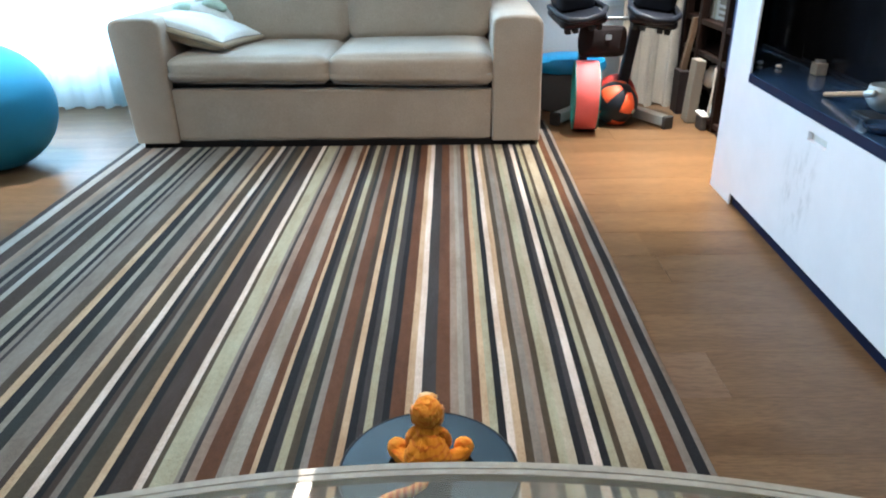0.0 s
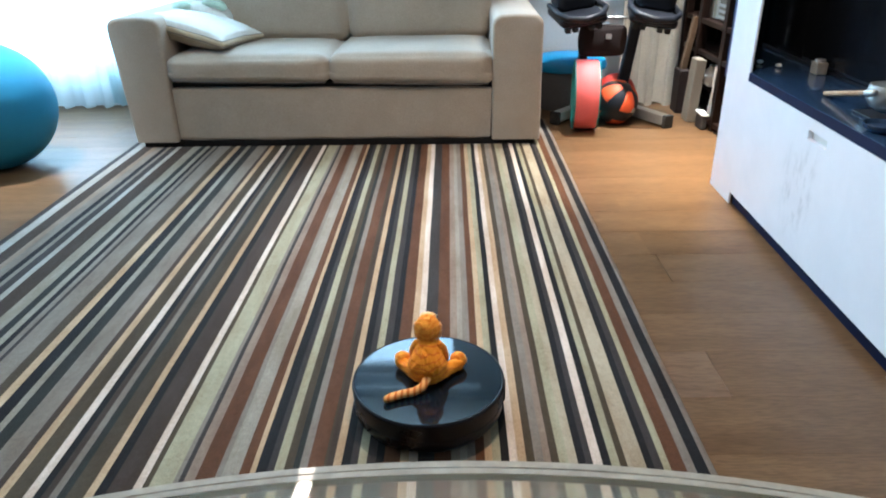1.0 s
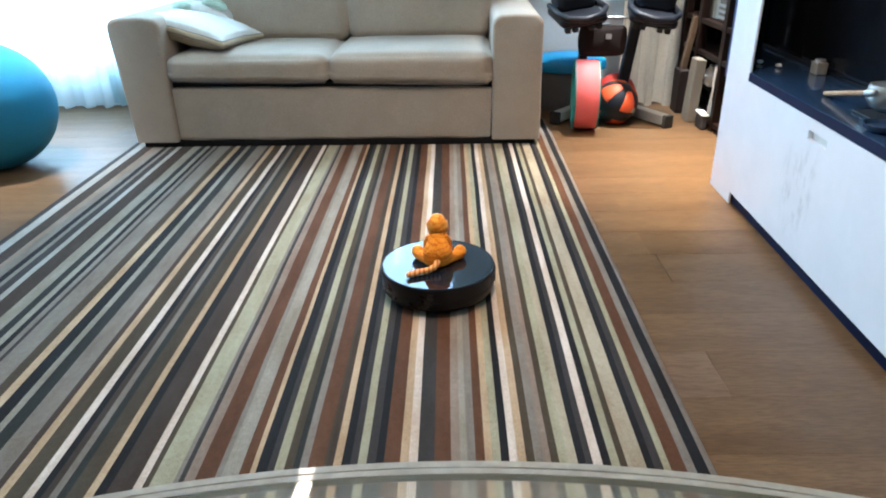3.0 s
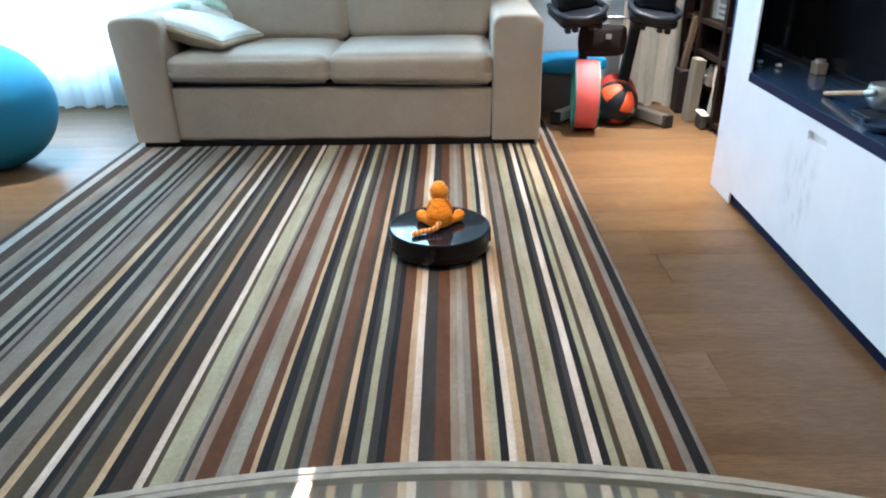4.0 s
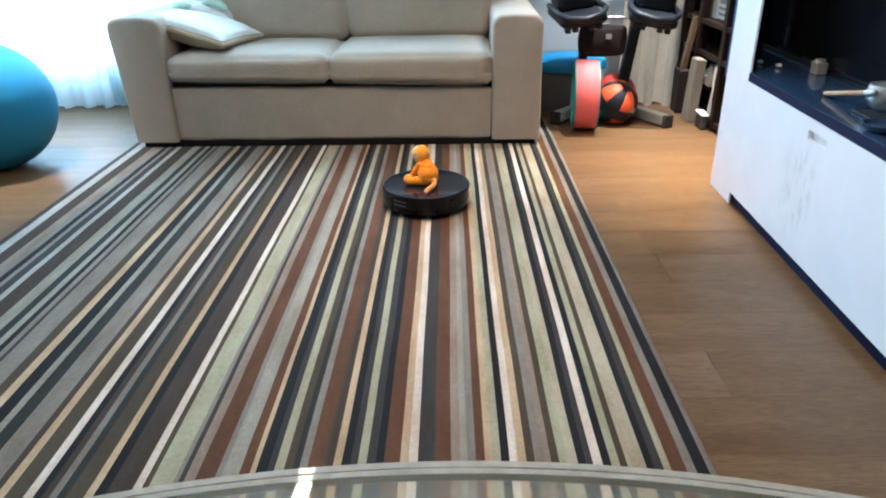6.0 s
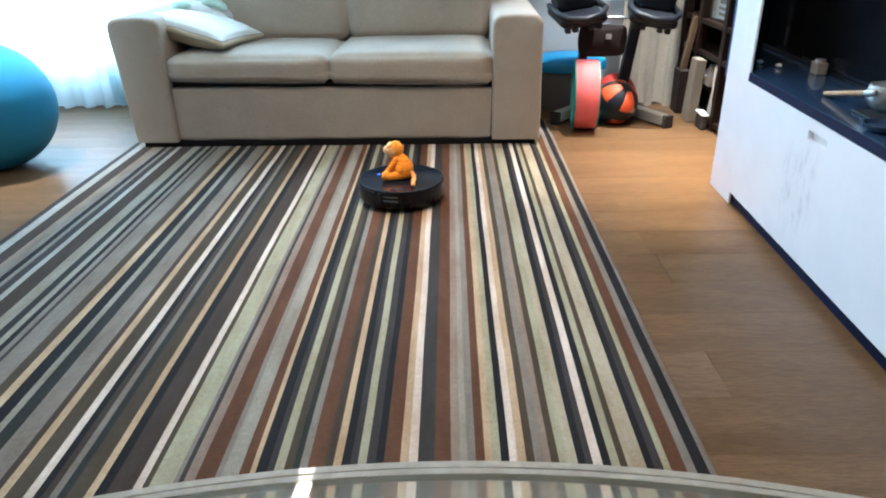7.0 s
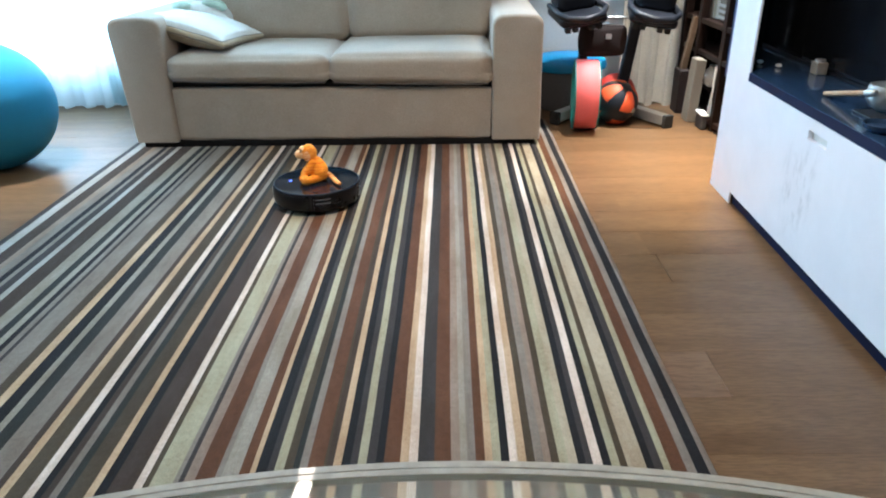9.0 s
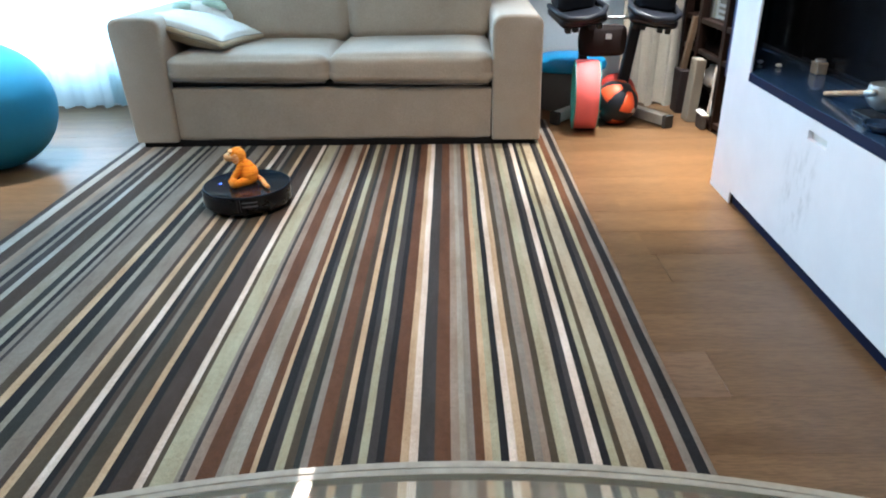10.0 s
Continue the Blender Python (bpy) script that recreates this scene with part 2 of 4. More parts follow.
def box(x0, x1, y0, y1, z0, z1, r=0.004, seg=2, bm=None):
    b = bmesh.new()
    bmesh.ops.create_cube(b, size=1)
    for v in b.verts:
        v.co = Vector(((x0 + x1) / 2 + v.co.x * (x1 - x0), (y0 + y1) / 2 + v.co.y * (y1 - y0), (z0 + z1) / 2 + v.co.z * (z1 - z0)))
    if r:
        bmesh.ops.bevel(b, geom=b.edges[:], offset=r, segments=seg, profile=0.5, affect="EDGES", clamp_overlap=True)
    return merged(bm, b)


def merged(bm, b):
    if bm is None:
        return b
    me = bpy.data.meshes.new("tmp")
    b.to_mesh(me)
    b.free()
    bm.from_mesh(me)
    bpy.data.meshes.remove(me)
    return bm


def moved(bm, m):
    bmesh.ops.transform(bm, matrix=m, verts=bm.verts[:])
    return bm


def lathe(profile, n=48, bm=None):
    """Turns a list of (radius, z) round the z axis; radius 0 closes an end."""
    b = bmesh.new()
    rings = []
    for r, z in profile:
        if r <= 1e-6:
            rings.append([b.verts.new((0, 0, z))])
        else:
            rings.append([b.verts.new((r * math.cos(2 * math.pi * i / n), r * math.sin(2 * math.pi * i / n), z)) for i in range(n)])
    for a, c in zip(rings, rings[1:]):
        for i in range(n):
            j = (i + 1) % n
            f = [a[i % len(a)], a[j % len(a)], c[j % len(c)], c[i % len(c)]]
            f = list(dict.fromkeys(f))
            if len(f) > 2:
                b.faces.new(f)
    bmesh.ops.recalc_face_normals(b, faces=b.faces[:])
    return merged(bm, b)


def tube(points, radii, n=14, bm=None, squash=1.0):
    """A round limb along points with a radius at each, closed and rounded at both ends."""
    pts = [Vector(p) for p in points]
    rad = list(radii) if isinstance(radii, (list, tuple)) else [radii] * len(pts)
    d0, d1 = (pts[0] - pts[1]).normalized(), (pts[-1] - pts[-2]).normalized()
    P, Q = [], []
    for k in (1.0, 0.8, 0.45):
        P.append(pts[0] + d0 * rad[0] * k), Q.append(rad[0] * math.sqrt(max(0.0, 1 - k * k)))
    P += pts
    Q += rad
    for k in (0.45, 0.8, 1.0):
        P.append(pts[-1] + d1 * rad[-1] * k), Q.append(rad[-1] * math.sqrt(max(0.0, 1 - k * k)))
    b = bmesh.new()
    rings, up = [], Vector((0.13, 0.21, 0.97))
    for i, (p, r) in enumerate(zip(P, Q)):
        t = (P[min(i + 1, len(P) - 1)] - P[max(i - 1, 0)]).normalized()
        if abs(t.dot(up)) > 0.95:
            up = Vector((1, 0.1, 0))
        u = (up - t * up.dot(t)).normalized()
        w = t.cross(u)
        if r < 1e-5:
            rings.append([b.verts.new(p)])
        else:
            rings.append([b.verts.new(p + (u * math.cos(2 * math.pi * k / n) * squash + w * math.sin(2 * math.pi * k / n)) * r) for k in range(n)])
    for a, c in zip(rings, rings[1:]):
        for i in range(n):
            j = (i + 1) % n
            f = list(dict.fromkeys([a[i % len(a)], a[j % len(a)], c[j % len(c)], c[i % len(c)]]))
            if len(f) > 2:
                b.faces.new(f)
    bmesh.ops.recalc_face_normals(b, faces=b.faces[:])
    return merged(bm, b)


def blob(c, r, m=None, lumps=0.0, freq=20.0, sub=3, bm=None):
    b = bmesh.new()
    bmesh.ops.create_icosphere(b, subdivisions=sub, radius=1)
    for v in b.verts:
        v.co = Vector((v.co.x * r[0], v.co.y * r[1], v.co.z * r[2]))
        if lumps:
            v.co *= 1 + lumps * noise.noise(v.co * freq + Vector(c) * 13)
    bmesh.ops.transform(b, matrix=Matrix.Translation(c) @ (m or Matrix()), verts=b.verts[:])
    return merged(bm, b)


def pad(x0, x1, y0, y1, z0, z1, edge=0.04, puff=0.02, n=26, sag=0.0, seed=0.0):
    """A stuffed cushion: a box with soft edges, swelling faces and small dents."""
    b = bmesh.new()
    bmesh.ops.create_cube(b, size=2)
    bmesh.ops.subdivide_edges(b, edges=b.edges[:], cuts=n, use_grid_fill=True)
    h = Vector(((x1 - x0) / 2, (y1 - y0) / 2, (z1 - z0) / 2))
    c = Vector(((x0 + x1) / 2, (y0 + y1) / 2, (z0 + z1) / 2))
    for v in b.verts:
        u = v.co.copy()
        p = Vector((u.x * h.x, u.y * h.y, u.z * h.z))
        inner = Vector((max(-h.x + edge, min(h.x - edge, p.x)), max(-h.y + edge, min(h.y - edge, p.y)), max(-h.z + edge, min(h.z - edge, p.z))))
        d = p - inner
        if d.length > 1e-6:
            p = inner + d.normalized() * edge
        sw = (1 - u.x ** 4) * (1 - u.y ** 4) if abs(u.z) > 0.98 else (1 - u.x ** 4) * (1 - u.z ** 2) if abs(u.y) > 0.98 else (1 - u.y ** 4) * (1 - u.z ** 2) if abs(u.x) > 0.98 else 0
        out = Vector((u.x if abs(u.x) > 0.98 else 0, u.y if abs(u.y) > 0.98 else 0, u.z if abs(u.z) > 0.98 else 0))
        p += out * puff * sw
        p += out * 0.004 * noise.noise((p + c) * 5 + Vector((seed, 0, 0)))
        if sag and u.z > 0:
            p.z -= sag * (1 - u.x ** 2) * (1 - u.y ** 2)
        v.co = p + c
    return b


def arm_block(x0, x1, y0, y1, z0, z1, r=0.05, lean=0.0):
    """A square upholstered sofa arm: rounded top, crisp foot, softly bevelled front and back."""
    b = bmesh.new()
    prof = [(x0, z0), (x0, z0 + 0.12), (x0, (z0 + z1) / 2), (x0, z1 - r - 0.04)]
    for k in range(9):
        a = math.pi - math.pi / 2 * k / 8
        prof.append((x0 + r + r * math.cos(a), z1 - r + r * math.sin(a)))
    prof += [(x0 + (x1 - x0) * f, z1 + 0.004) for f in (0.4, 0.5, 0.6)]
    for k in range(9):
        a = math.pi / 2 - math.pi / 2 * k / 8
        prof.append((x1 - r + r * math.cos(a), z1 - r + r * math.sin(a)))
    prof += [(x1, z1 - r - 0.04), (x1, (z0 + z1) / 2), (x1, z0 + 0.12), (x1, z0)]
    cx, cz = (x0 + x1) / 2, (z0 + z1) / 2
    rings = []
    steps = [(y0, 0.016), (y0 + 0.003, 0.008), (y0 + 0.010, 0.002), (y0 + 0.022, 0.0)] + [(y0 + (y1 - y0) * f, 0.0) for f in (0.2, 0.4, 0.6, 0.8)] + [(y1 - 0.02, 0.0), (y1, 0.012)]
    for y, ins in steps:
        ring = []
        for x, z in prof:
            px = x - math.copysign(min(ins, abs(x - cx)), x - cx)
            pz = z - (ins if z > cz else 0)
            px -= lean * max(0, z) / 0.6 if x < cx else 0
            wob = 0.003 * noise.noise(Vector((x * 7, y * 6, z * 7)))
            ring.append(b.verts.new((px + wob, y + (0.002 * noise.noise(Vector((x * 9, 3, z * 6))) if y == y0 else 0), pz)))
        rings.append(ring)
    for a, c in zip(rings, rings[1:]):
        for i in range(len(prof)):
            j = (i + 1) % len(prof)
            b.faces.new((a[i], a[j], c[j], c[i]))
    b.faces.new(rings[0]), b.faces.new(rings[-1][::-1])
    bmesh.ops.recalc_face_normals(b, faces=b.faces[:])
    return b


def wavy(x0, x1, z0, z1, y, folds, depth, seed=0.0, nx=160, nz=24, thick=0.0):
    """A hanging cloth with soft folds along x."""
    b = bmesh.new()
    def at(i, j, o):
        s, t = i / nx, j / nz
        x = x0 + (x1 - x0) * s
        ph = folds * s * 2 * math.pi + 1.6 * noise.noise(Vector((s * folds * 0.45, t * 0.7, seed)))
        a = depth * (0.65 + 0.5 * noise.noise(Vector((s * 5, seed, t))))
        return (x + 0.25 * depth * math.cos(2 * ph), y + a * math.sin(ph) + o, z0 + (z1 - z0) * t + (0.008 * math.sin(ph) if j == 0 else 0))
    layers = [0.0] + ([thick] if thick else [])
    grids = [[[b.verts.new(at(i, j, o)) for j in range(nz + 1)] for i in range(nx + 1)] for o in layers]
    for g in grids:
        for i in range(nx):
            for j in range(nz):
                b.faces.new((g[i][j], g[i + 1][j], g[i + 1][j + 1], g[i][j + 1]))
    if thick:
        f, k = grids
        for i in range(nx):
            b.faces.new((f[i][0], k[i][0], k[i + 1][0], f[i + 1][0]))
            b.faces.new((f[i][nz], f[i + 1][nz], k[i + 1][nz], k[i][nz]))
        for j in range(nz):
            b.faces.new((f[0][j], f[0][j + 1], k[0][j + 1], k[0][j]))
            b.faces.new((f[nx][j], k[nx][j], k[nx][j + 1], f[nx][j + 1]))
        bmesh.ops.recalc_face_normals(b, faces=b.faces[:])
    return b


# ---- the room ----
XL, XR, YN, YF, ZC = -3.1, 1.66, -4.4, 4.5, 2.6
WB = (-2.95, 0.05, 0.24, 2.38)       # back window opening: x0, x1, z0, z1
WS = (2.4, 4.1, 0.90, 2.35)          # side window opening: y0, y1, z0, z1


def structure(name, bm, mat, label, category):
    return tagged(part(name, bm, mat), label, category, kind="structure")


def build_room():
    b = box(XL - 0.2, WB[0], YF, YF + 0.2, 0, ZC, 0)
    box(WB[1], XR + 0.2, YF, YF + 0.2, 0, ZC, 0, bm=b)
    box(WB[0], WB[1], YF, YF + 0.2, 0, WB[2], 0, bm=b)
    box(WB[0], WB[1], YF, YF + 0.2, WB[3], ZC, 0, bm=b)
    structure("wall_north", b, M_WALL, "pale painted plaster wall with a wide window", "wall")
    b = box(XL - 0.2, XL, YN, WS[0], 0, ZC, 0)
    box(XL - 0.2, XL, WS[1], YF, 0, ZC, 0, bm=b)
    box(XL - 0.2, XL, WS[0], WS[1], 0, WS[2], 0, bm=b)
    box(XL - 0.2, XL, WS[0], WS[1], WS[3], ZC, 0, bm=b)
    structure("wall_west", b, M_WALL, "pale painted plaster wall with a large window", "wall")
    structure("wall_east", box(XR, XR + 0.2, YN, YF, 0, ZC, 0), M_WALL, "plain pale painted plaster wall", "wall")
    structure("wall_south", box(XL - 0.2, XR + 0.2, YN - 0.2, YN, 0, ZC, 0), M_WALL, "plain pale painted plaster wall", "wall")
    structure("ceiling", box(XL - 0.2, XR + 0.2, YN - 0.2, YF + 0.2, ZC, ZC + 0.15, 0), M_CEIL, "plain white painted ceiling", "ceiling")
    b = box(XL, WB[0] + 2.0, YF - 0.014, YF, 0, 0.09, 0.003)
    box(-0.9, XR, YF - 0.014, YF, 0, 0.09, 0.003, bm=b)
    structure("baseboard", b, M_FRAME, "white painted baseboard along the wall", "baseboard")

    def window(name, m, w, z0, z1, bays):
        e = thing(name, m, "white framed window with clear panes", "window", kind="structure")
        f = box(0, w, 0, 0.07, z0, z0 + 0.06, 0.004)
        box(0, w, 0, 0.07, z1 - 0.06, z1, 0.004, bm=f)
        for i in range(bays + 1):
            x = i * (w - 0.06) / bays
            box(x, x + 0.06, 0.002, 0.068, z0 + 0.06, z1 - 0.06, 0.004, bm=f)
        part("window_frame", f, M_FRAME, e)
        for i in range(bays):
            x = i * (w - 0.06) / bays
            p = part("pane", box(x + 0.06, x + (w - 0.06) / bays, 0.03, 0.038, z0 + 0.06, z1 - 0.06, 0), M_PANE, e)
            p.visible_shadow = False
        part("window_sill", box(0, w, -0.065, 0, z0 - 0.03, z0, 0.006), M_FRAME, e)
    window("window_1", pose(WB[0], YF + 0.05, 0), WB[1] - WB[0], WB[2], WB[3], 3)
    window("window_2", pose(XL - 0.05, WS[0], 0, 0, 0, 90), WS[1] - WS[0], WS[2], WS[3], 2)


build_room()


# ---- floor of boards ----
def build_floor():
    fl = structure("floor", box(XL, XR, YN, YF, -0.12, -0.014, 0), M_SUB, "oak plank floor with satin finish", "floor")
    cache, W, G = {}, 0.1975, 0.00025
    rows = range(-30, 16)
    rng = random.Random(5)
    for r in rows:
        y0, y1 = 1.362 + r * W, 1.362 + (r + 1) * W
        y0, y1 = max(y0, YN), min(y1, YF)
        if y1 - y0 < 0.02:
            continue
        cut = 0.67 if r == 0 else XL + rng.uniform(0.25, 2.1)
        while cut > XL + 0.3:
            cut -= 2.1
        cuts = [XL]
        while cut < XR:
            if cut - cuts[-1] > 0.2:
                cuts.append(cut)
            cut += 2.1
        cuts.append(XR)
        for a, c in zip(cuts, cuts[1:]):
            L, D = round(c - a, 2), round(y1 - y0, 3)
            if (L, D) not in cache:
                b = box(-L / 2 + G, L / 2 - G, -D / 2 + G, D / 2 - G, -0.014, 0, 0.0004, 1)
                o = part("plank", b, M_OAK, fl)
                cache[(L, D)] = o.data
            else:
                o = new("plank", cache[(L, D)])
                o.parent = fl
            o.matrix_basis = pose((a + c) / 2, (y0 + y1) / 2, rng.uniform(-0.0002, 0))
            if r == 0 and a < 0.6 < c:
                # one board of a paler, pinker cut
                o.data = o.data.copy()
                o.data.materials[0] = M_OAK_PALE


# ---- rug ----
YARN = {"k": (0.013, 0.012, 0.0135), "s": (0.043, 0.037, 0.035), "d": (0.056, 0.039, 0.029), "b": (0.108, 0.046, 0.021), "o": (0.066, 0.049, 0.030), "q": (0.027, 0.029, 0.026),
        "g": (0.218, 0.187, 0.157), "m": (0.29, 0.262, 0.212), "l": (0.345, 0.318, 0.215), "w": (0.64, 0.53, 0.445), "p": (0.47, 0.33, 0.205), "t": (0.36, 0.345, 0.31), "r": (0.26, 0.195, 0.150), "c": (0.40, 0.335, 0.24)}
STRIPES = "s t d r g k g s t d m q m k g s g o p k m q g d p o w k d g q o p k d w o l g s r b g m b p k s l o q g b o d p k s l s k b p w s b r m g b p l k w p o g r o l c k s w k l o c k s l b g k g"
EDGES = [-1645, -1606, -1555, -1530, -1496, -1472, -1455, -1424, -1402, -1343, -1301, -1275, -1254, -1236, -1219, -1207, -1146, -1117, -1093, -1059, -1040, -1005, -952, -935, -915, -876, -856, -839, -823, -807, -789, -752, -735, -713, -662, -644, -631, -584, -574, -563, -541, -501, -489, -454, -432, -421, -398, -383, -363, -345, -331, -314, -280, -274, -260, -243, -224, -208, -189, -169, -152, -118, -100, -81, -46, -10, 10, 25, 43, 63, 79, 97, 115, 132, 150, 168, 187, 202, 219, 239, 258, 275, 290, 310, 328, 346, 361, 399, 415, 433, 448, 479, 498, 524, 539]
RUG_X0, RUG_Y0, RUG_Y1, RUG_Z = -1.677, 0.72, 3.92, 0.012


def yarn(key):
    m, n, l, b = nodes_of("yarn_" + key)
    c = YARN[key]
    f1 = tex_noise(n, l, 330, 3, 0.7)
    f2 = tex_noise(n, l, 14, 5, 0.65, (1, 0.25, 1))
    f3 = tex_noise(n, l, 70, 4, 0.7)
    a = ramp(n, l, f1, [(0.3, scaled(c, 0.74)), (0.7, scaled(c, 1.20))])
    d = ramp(n, l, f2, [(0.36, (0.74, 0.68, 0.62)), (0.64, (1.0, 1.0, 1.0))])
    e = ramp(n, l, f3, [(0.3, (0.86, 0.85, 0.84)), (0.62, (1.03, 1.03, 1.03))])
    l.new(mixc(n, l, mixc(n, l, a, d, 1.0, "MULTIPLY"), e, 1.0, "MULTIPLY"), b.inputs["Base Color"])
    b.inputs["Roughness"].default_value = 0.92
    b.inputs["Specular IOR Level"].default_value = 0.2
    bump(n, l, b, f1, 0.7, 0.002)
    return m


def build_rug():
    keys = STRIPES.split()
    names = sorted(YARN)
    mats = [yarn(k) for k in names]
    b = bmesh.new()
    xs = [RUG_X0] + [e / 1000 for e in EDGES]
    ny = 60
    cols = []
    for i, x in enumerate(xs):
        col = []
        for j in range(ny + 1):
            y = RUG_Y0 + (RUG_Y1 - RUG_Y0) * j / ny
            wob = 0.0016 * noise.noise(Vector((x * 9, y * 3.5, 1.7)))
            z = RUG_Z + 0.0012 * noise.noise(Vector((x * 3, y * 3, 4.0)))
            if i in (0, len(xs) - 1):
                wob, z = wob * 2, RUG_Z - 0.003
            col.append(b.verts.new((x + wob, y, z)))
        cols.append(col)
    for i in range(len(xs) - 1):
        for j in range(ny):
            f = b.faces.new((cols[i][j], cols[i + 1][j], cols[i + 1][j + 1], cols[i][j + 1]))
            f.material_index = names.index(keys[i])
    edge = b.edges[:]
    rim = [e for e in edge if len(e.link_faces) == 1]
    ext = bmesh.ops.extrude_edge_only(b, edges=rim)
    for v in [g for g in ext["geom"] if isinstance(g, bmesh.types.BMVert)]:
        v.co.z = 0.0005
    for f in b.faces:
        f.smooth = True
    rug = part("rug", b, mats)
    tagged(rug, "flat woven rug striped in brown, navy, grey, cream and white", "rug")
    return rug


# ---- sofa ----
def build_sofa():
    e = thing("sofa", pose(-0.600, 3.448, RUG_Z, 0, 0, -1.15), "two-seat sofa in taupe woven fabric with square arms", "sofa")
    wl_, il, ir, wr = -1.0255, -0.808, 0.806, 1.050

    def settle(bm, lift):
        """The seat stands a little higher at one end, as an old frame does."""
        for v in bm.verts:
            z = v.co.z
            v.co.z += lift * (ir - v.co.x) / (ir - il) * (z / 0.3 if z < 0.3 else max(0.0, 1 - (z - 0.3) / 0.15))
        return bm
    for x0, x1 in ((wl_, il), (ir, wr)):
        part("arm", arm_block(x0, x1, 0.0, 1.01, 0.028, 0.640 if x0 < 0 else 0.632, 0.05, 0.042 if x0 < 0 else 0.0), M_SOFA, e, smooth=True)
    part("front_panel", settle(pad(il + 0.002, ir - 0.002, 0.012, 0.30, 0.031, 0.288, 0.014, 0.0015, 20), 0.018), M_SOFA, e, smooth=True)
    # frame and plinth carry the gap shade in their colour
    part("seat_base", box(il, ir, 0.045, 0.97, 0.04, 0.330, 0.01), M_GAP_SHADE, e, "inner seat frame, darkened for the shaded gap")
    part("plinth", box(wl_ + 0.03, wr - 0.03, 0.016, 0.97, 0.0, 0.036, 0.003), M_GAP_SHADE, e, "low plinth, blackened for the shade under the sofa")
    mid = 0.0
    for x0, x1, dz in ((il + 0.004, mid - 0.003, 0.0), (mid + 0.003, ir - 0.004, 0.004)):
        k = pad(x0, x1, -0.008, 0.64, 0.306, 0.455 + dz, 0.044, 0.015, 34, seed=x0)
        for v in k.verts:
            if v.co.z < 0.36 and v.co.y < 0.05:
                # the lower front edge is sewn tight and runs on to the corners
                u = (v.co.x - (x0 + x1) / 2) / ((x1 - x0) / 2)
                v.co.x += 0.008 * u ** 9
                v.co.y -= 0.010 * (0.36 - v.co.z) / 0.05
        c = part("seat_cushion", settle(k, 0.033), M_SOFA, e, smooth=True)
        p = tube([(x0 + 0.02, -0.004, 0.312), (x0 + 0.2, -0.008, 0.3085), (x1 - 0.2, -0.008, 0.3085), (x1 - 0.02, -0.004, 0.312)], 0.0035, 6)
        part("piping", settle(p, 0.033), M_SEAM, c, smooth=True)
        k = pad(x0 + (0.03 if x0 > -0.1 else 0), x1 + (0.03 if x1 < 0.1 else 0), 0.0, 0.22, 0.0, 0.46, 0.055, 0.020, 26, seed=x1)
        moved(k, pose(0, 0.505, 0.455, -10, 0, 0))
        part("back_cushion", k, M_SOFA, e, smooth=True)
    part("backrest", pad(wl_ + 0.10, wr - 0.10, 0.83, 1.025, 0.035, 0.82, 0.04, 0.004, 18), M_SOFA, e, smooth=True)


build_sofa()
build_rug()


# ---- cushion and fleece on the sofa ----
def build_pillow():
    e = thing("throw_pillow", pose(-1.298, 3.770, 0.560, -3, 14, -11), "cream linen throw pillow with ochre and grey side stripes", "pillow")
    n, s, h = 40, 0.226, 0.056
    def sheet(sign, k=1.0):
        b = bmesh.new()
        g = []
        for i in range(n + 1):
            row = []
            for j in range(n + 1):
                u, v = 2 * i / n - 1, 2 * j / n - 1
                f = ((1 - u * u) * (1 - v * v)) ** 0.42
                pinch = 1 - 0.07 * (1 - v * v) * abs(u) ** 3
                pinch2 = 1 - 0.07 * (1 - u * u) * abs(v) ** 3
                wr = 0.006 * noise.noise(Vector((u * 7, v * 7, sign * 3))) * (abs(u) ** 2 + abs(v) ** 2) * f
                z = sign * (0.018 + h * f * (1 + 0.16 * noise.noise(Vector((u * 2.2, v * 2.2, sign))))) + wr
                row.append(b.verts.new((u * s * pinch, v * s * pinch2, z)))
            g.append(row)
        for i in range(n):
            for j in range(n):
                q = (g[i][j], g[i + 1][j], g[i + 1][j + 1], g[i][j + 1])
                b.faces.new(q if sign > 0 else q[::-1])
        return b
    part("top_cover", sheet(1), M_PILLOW, e, smooth=True)
    part("bottom_cover", sheet(-1), M_PILLOW_STRIPE, e, "ochre striped underside", smooth=True)
    def loop(z, off):
        pts = []
        for k in range(0, 4 * 16 + 1):
            side, f = divmod(k % 64, 16)
            t = -1 + 2 * f / 16
            u, v = ((t, -1), (1, t), (-t, 1), (-1, -t))[side]
            p1 = 1 - 0.07 * (1 - v * v) * abs(u) ** 3
            p2 = 1 - 0.07 * (1 - u * u) * abs(v) ** 3
            pts.append((u * (s + off) * p1, v * (s + off) * p2, z + 0.004 * noise.noise(Vector((u * 3, v * 3, 5)))))
        return pts
    part("gusset", tube(loop(0.0, 0.0), 0.0175, 10), M_PILLOW_STRIPE, e, "ochre side band", smooth=True)
    part("piping", tube(loop(0.017, 0.003), 0.0026, 6), M_PILLOW_DARK, e, "thin grey piping", smooth=True)
    part("piping", tube(loop(-0.006, 0.016), 0.0026, 6), M_PILLOW_DARK, e, "thin grey piping", smooth=True)


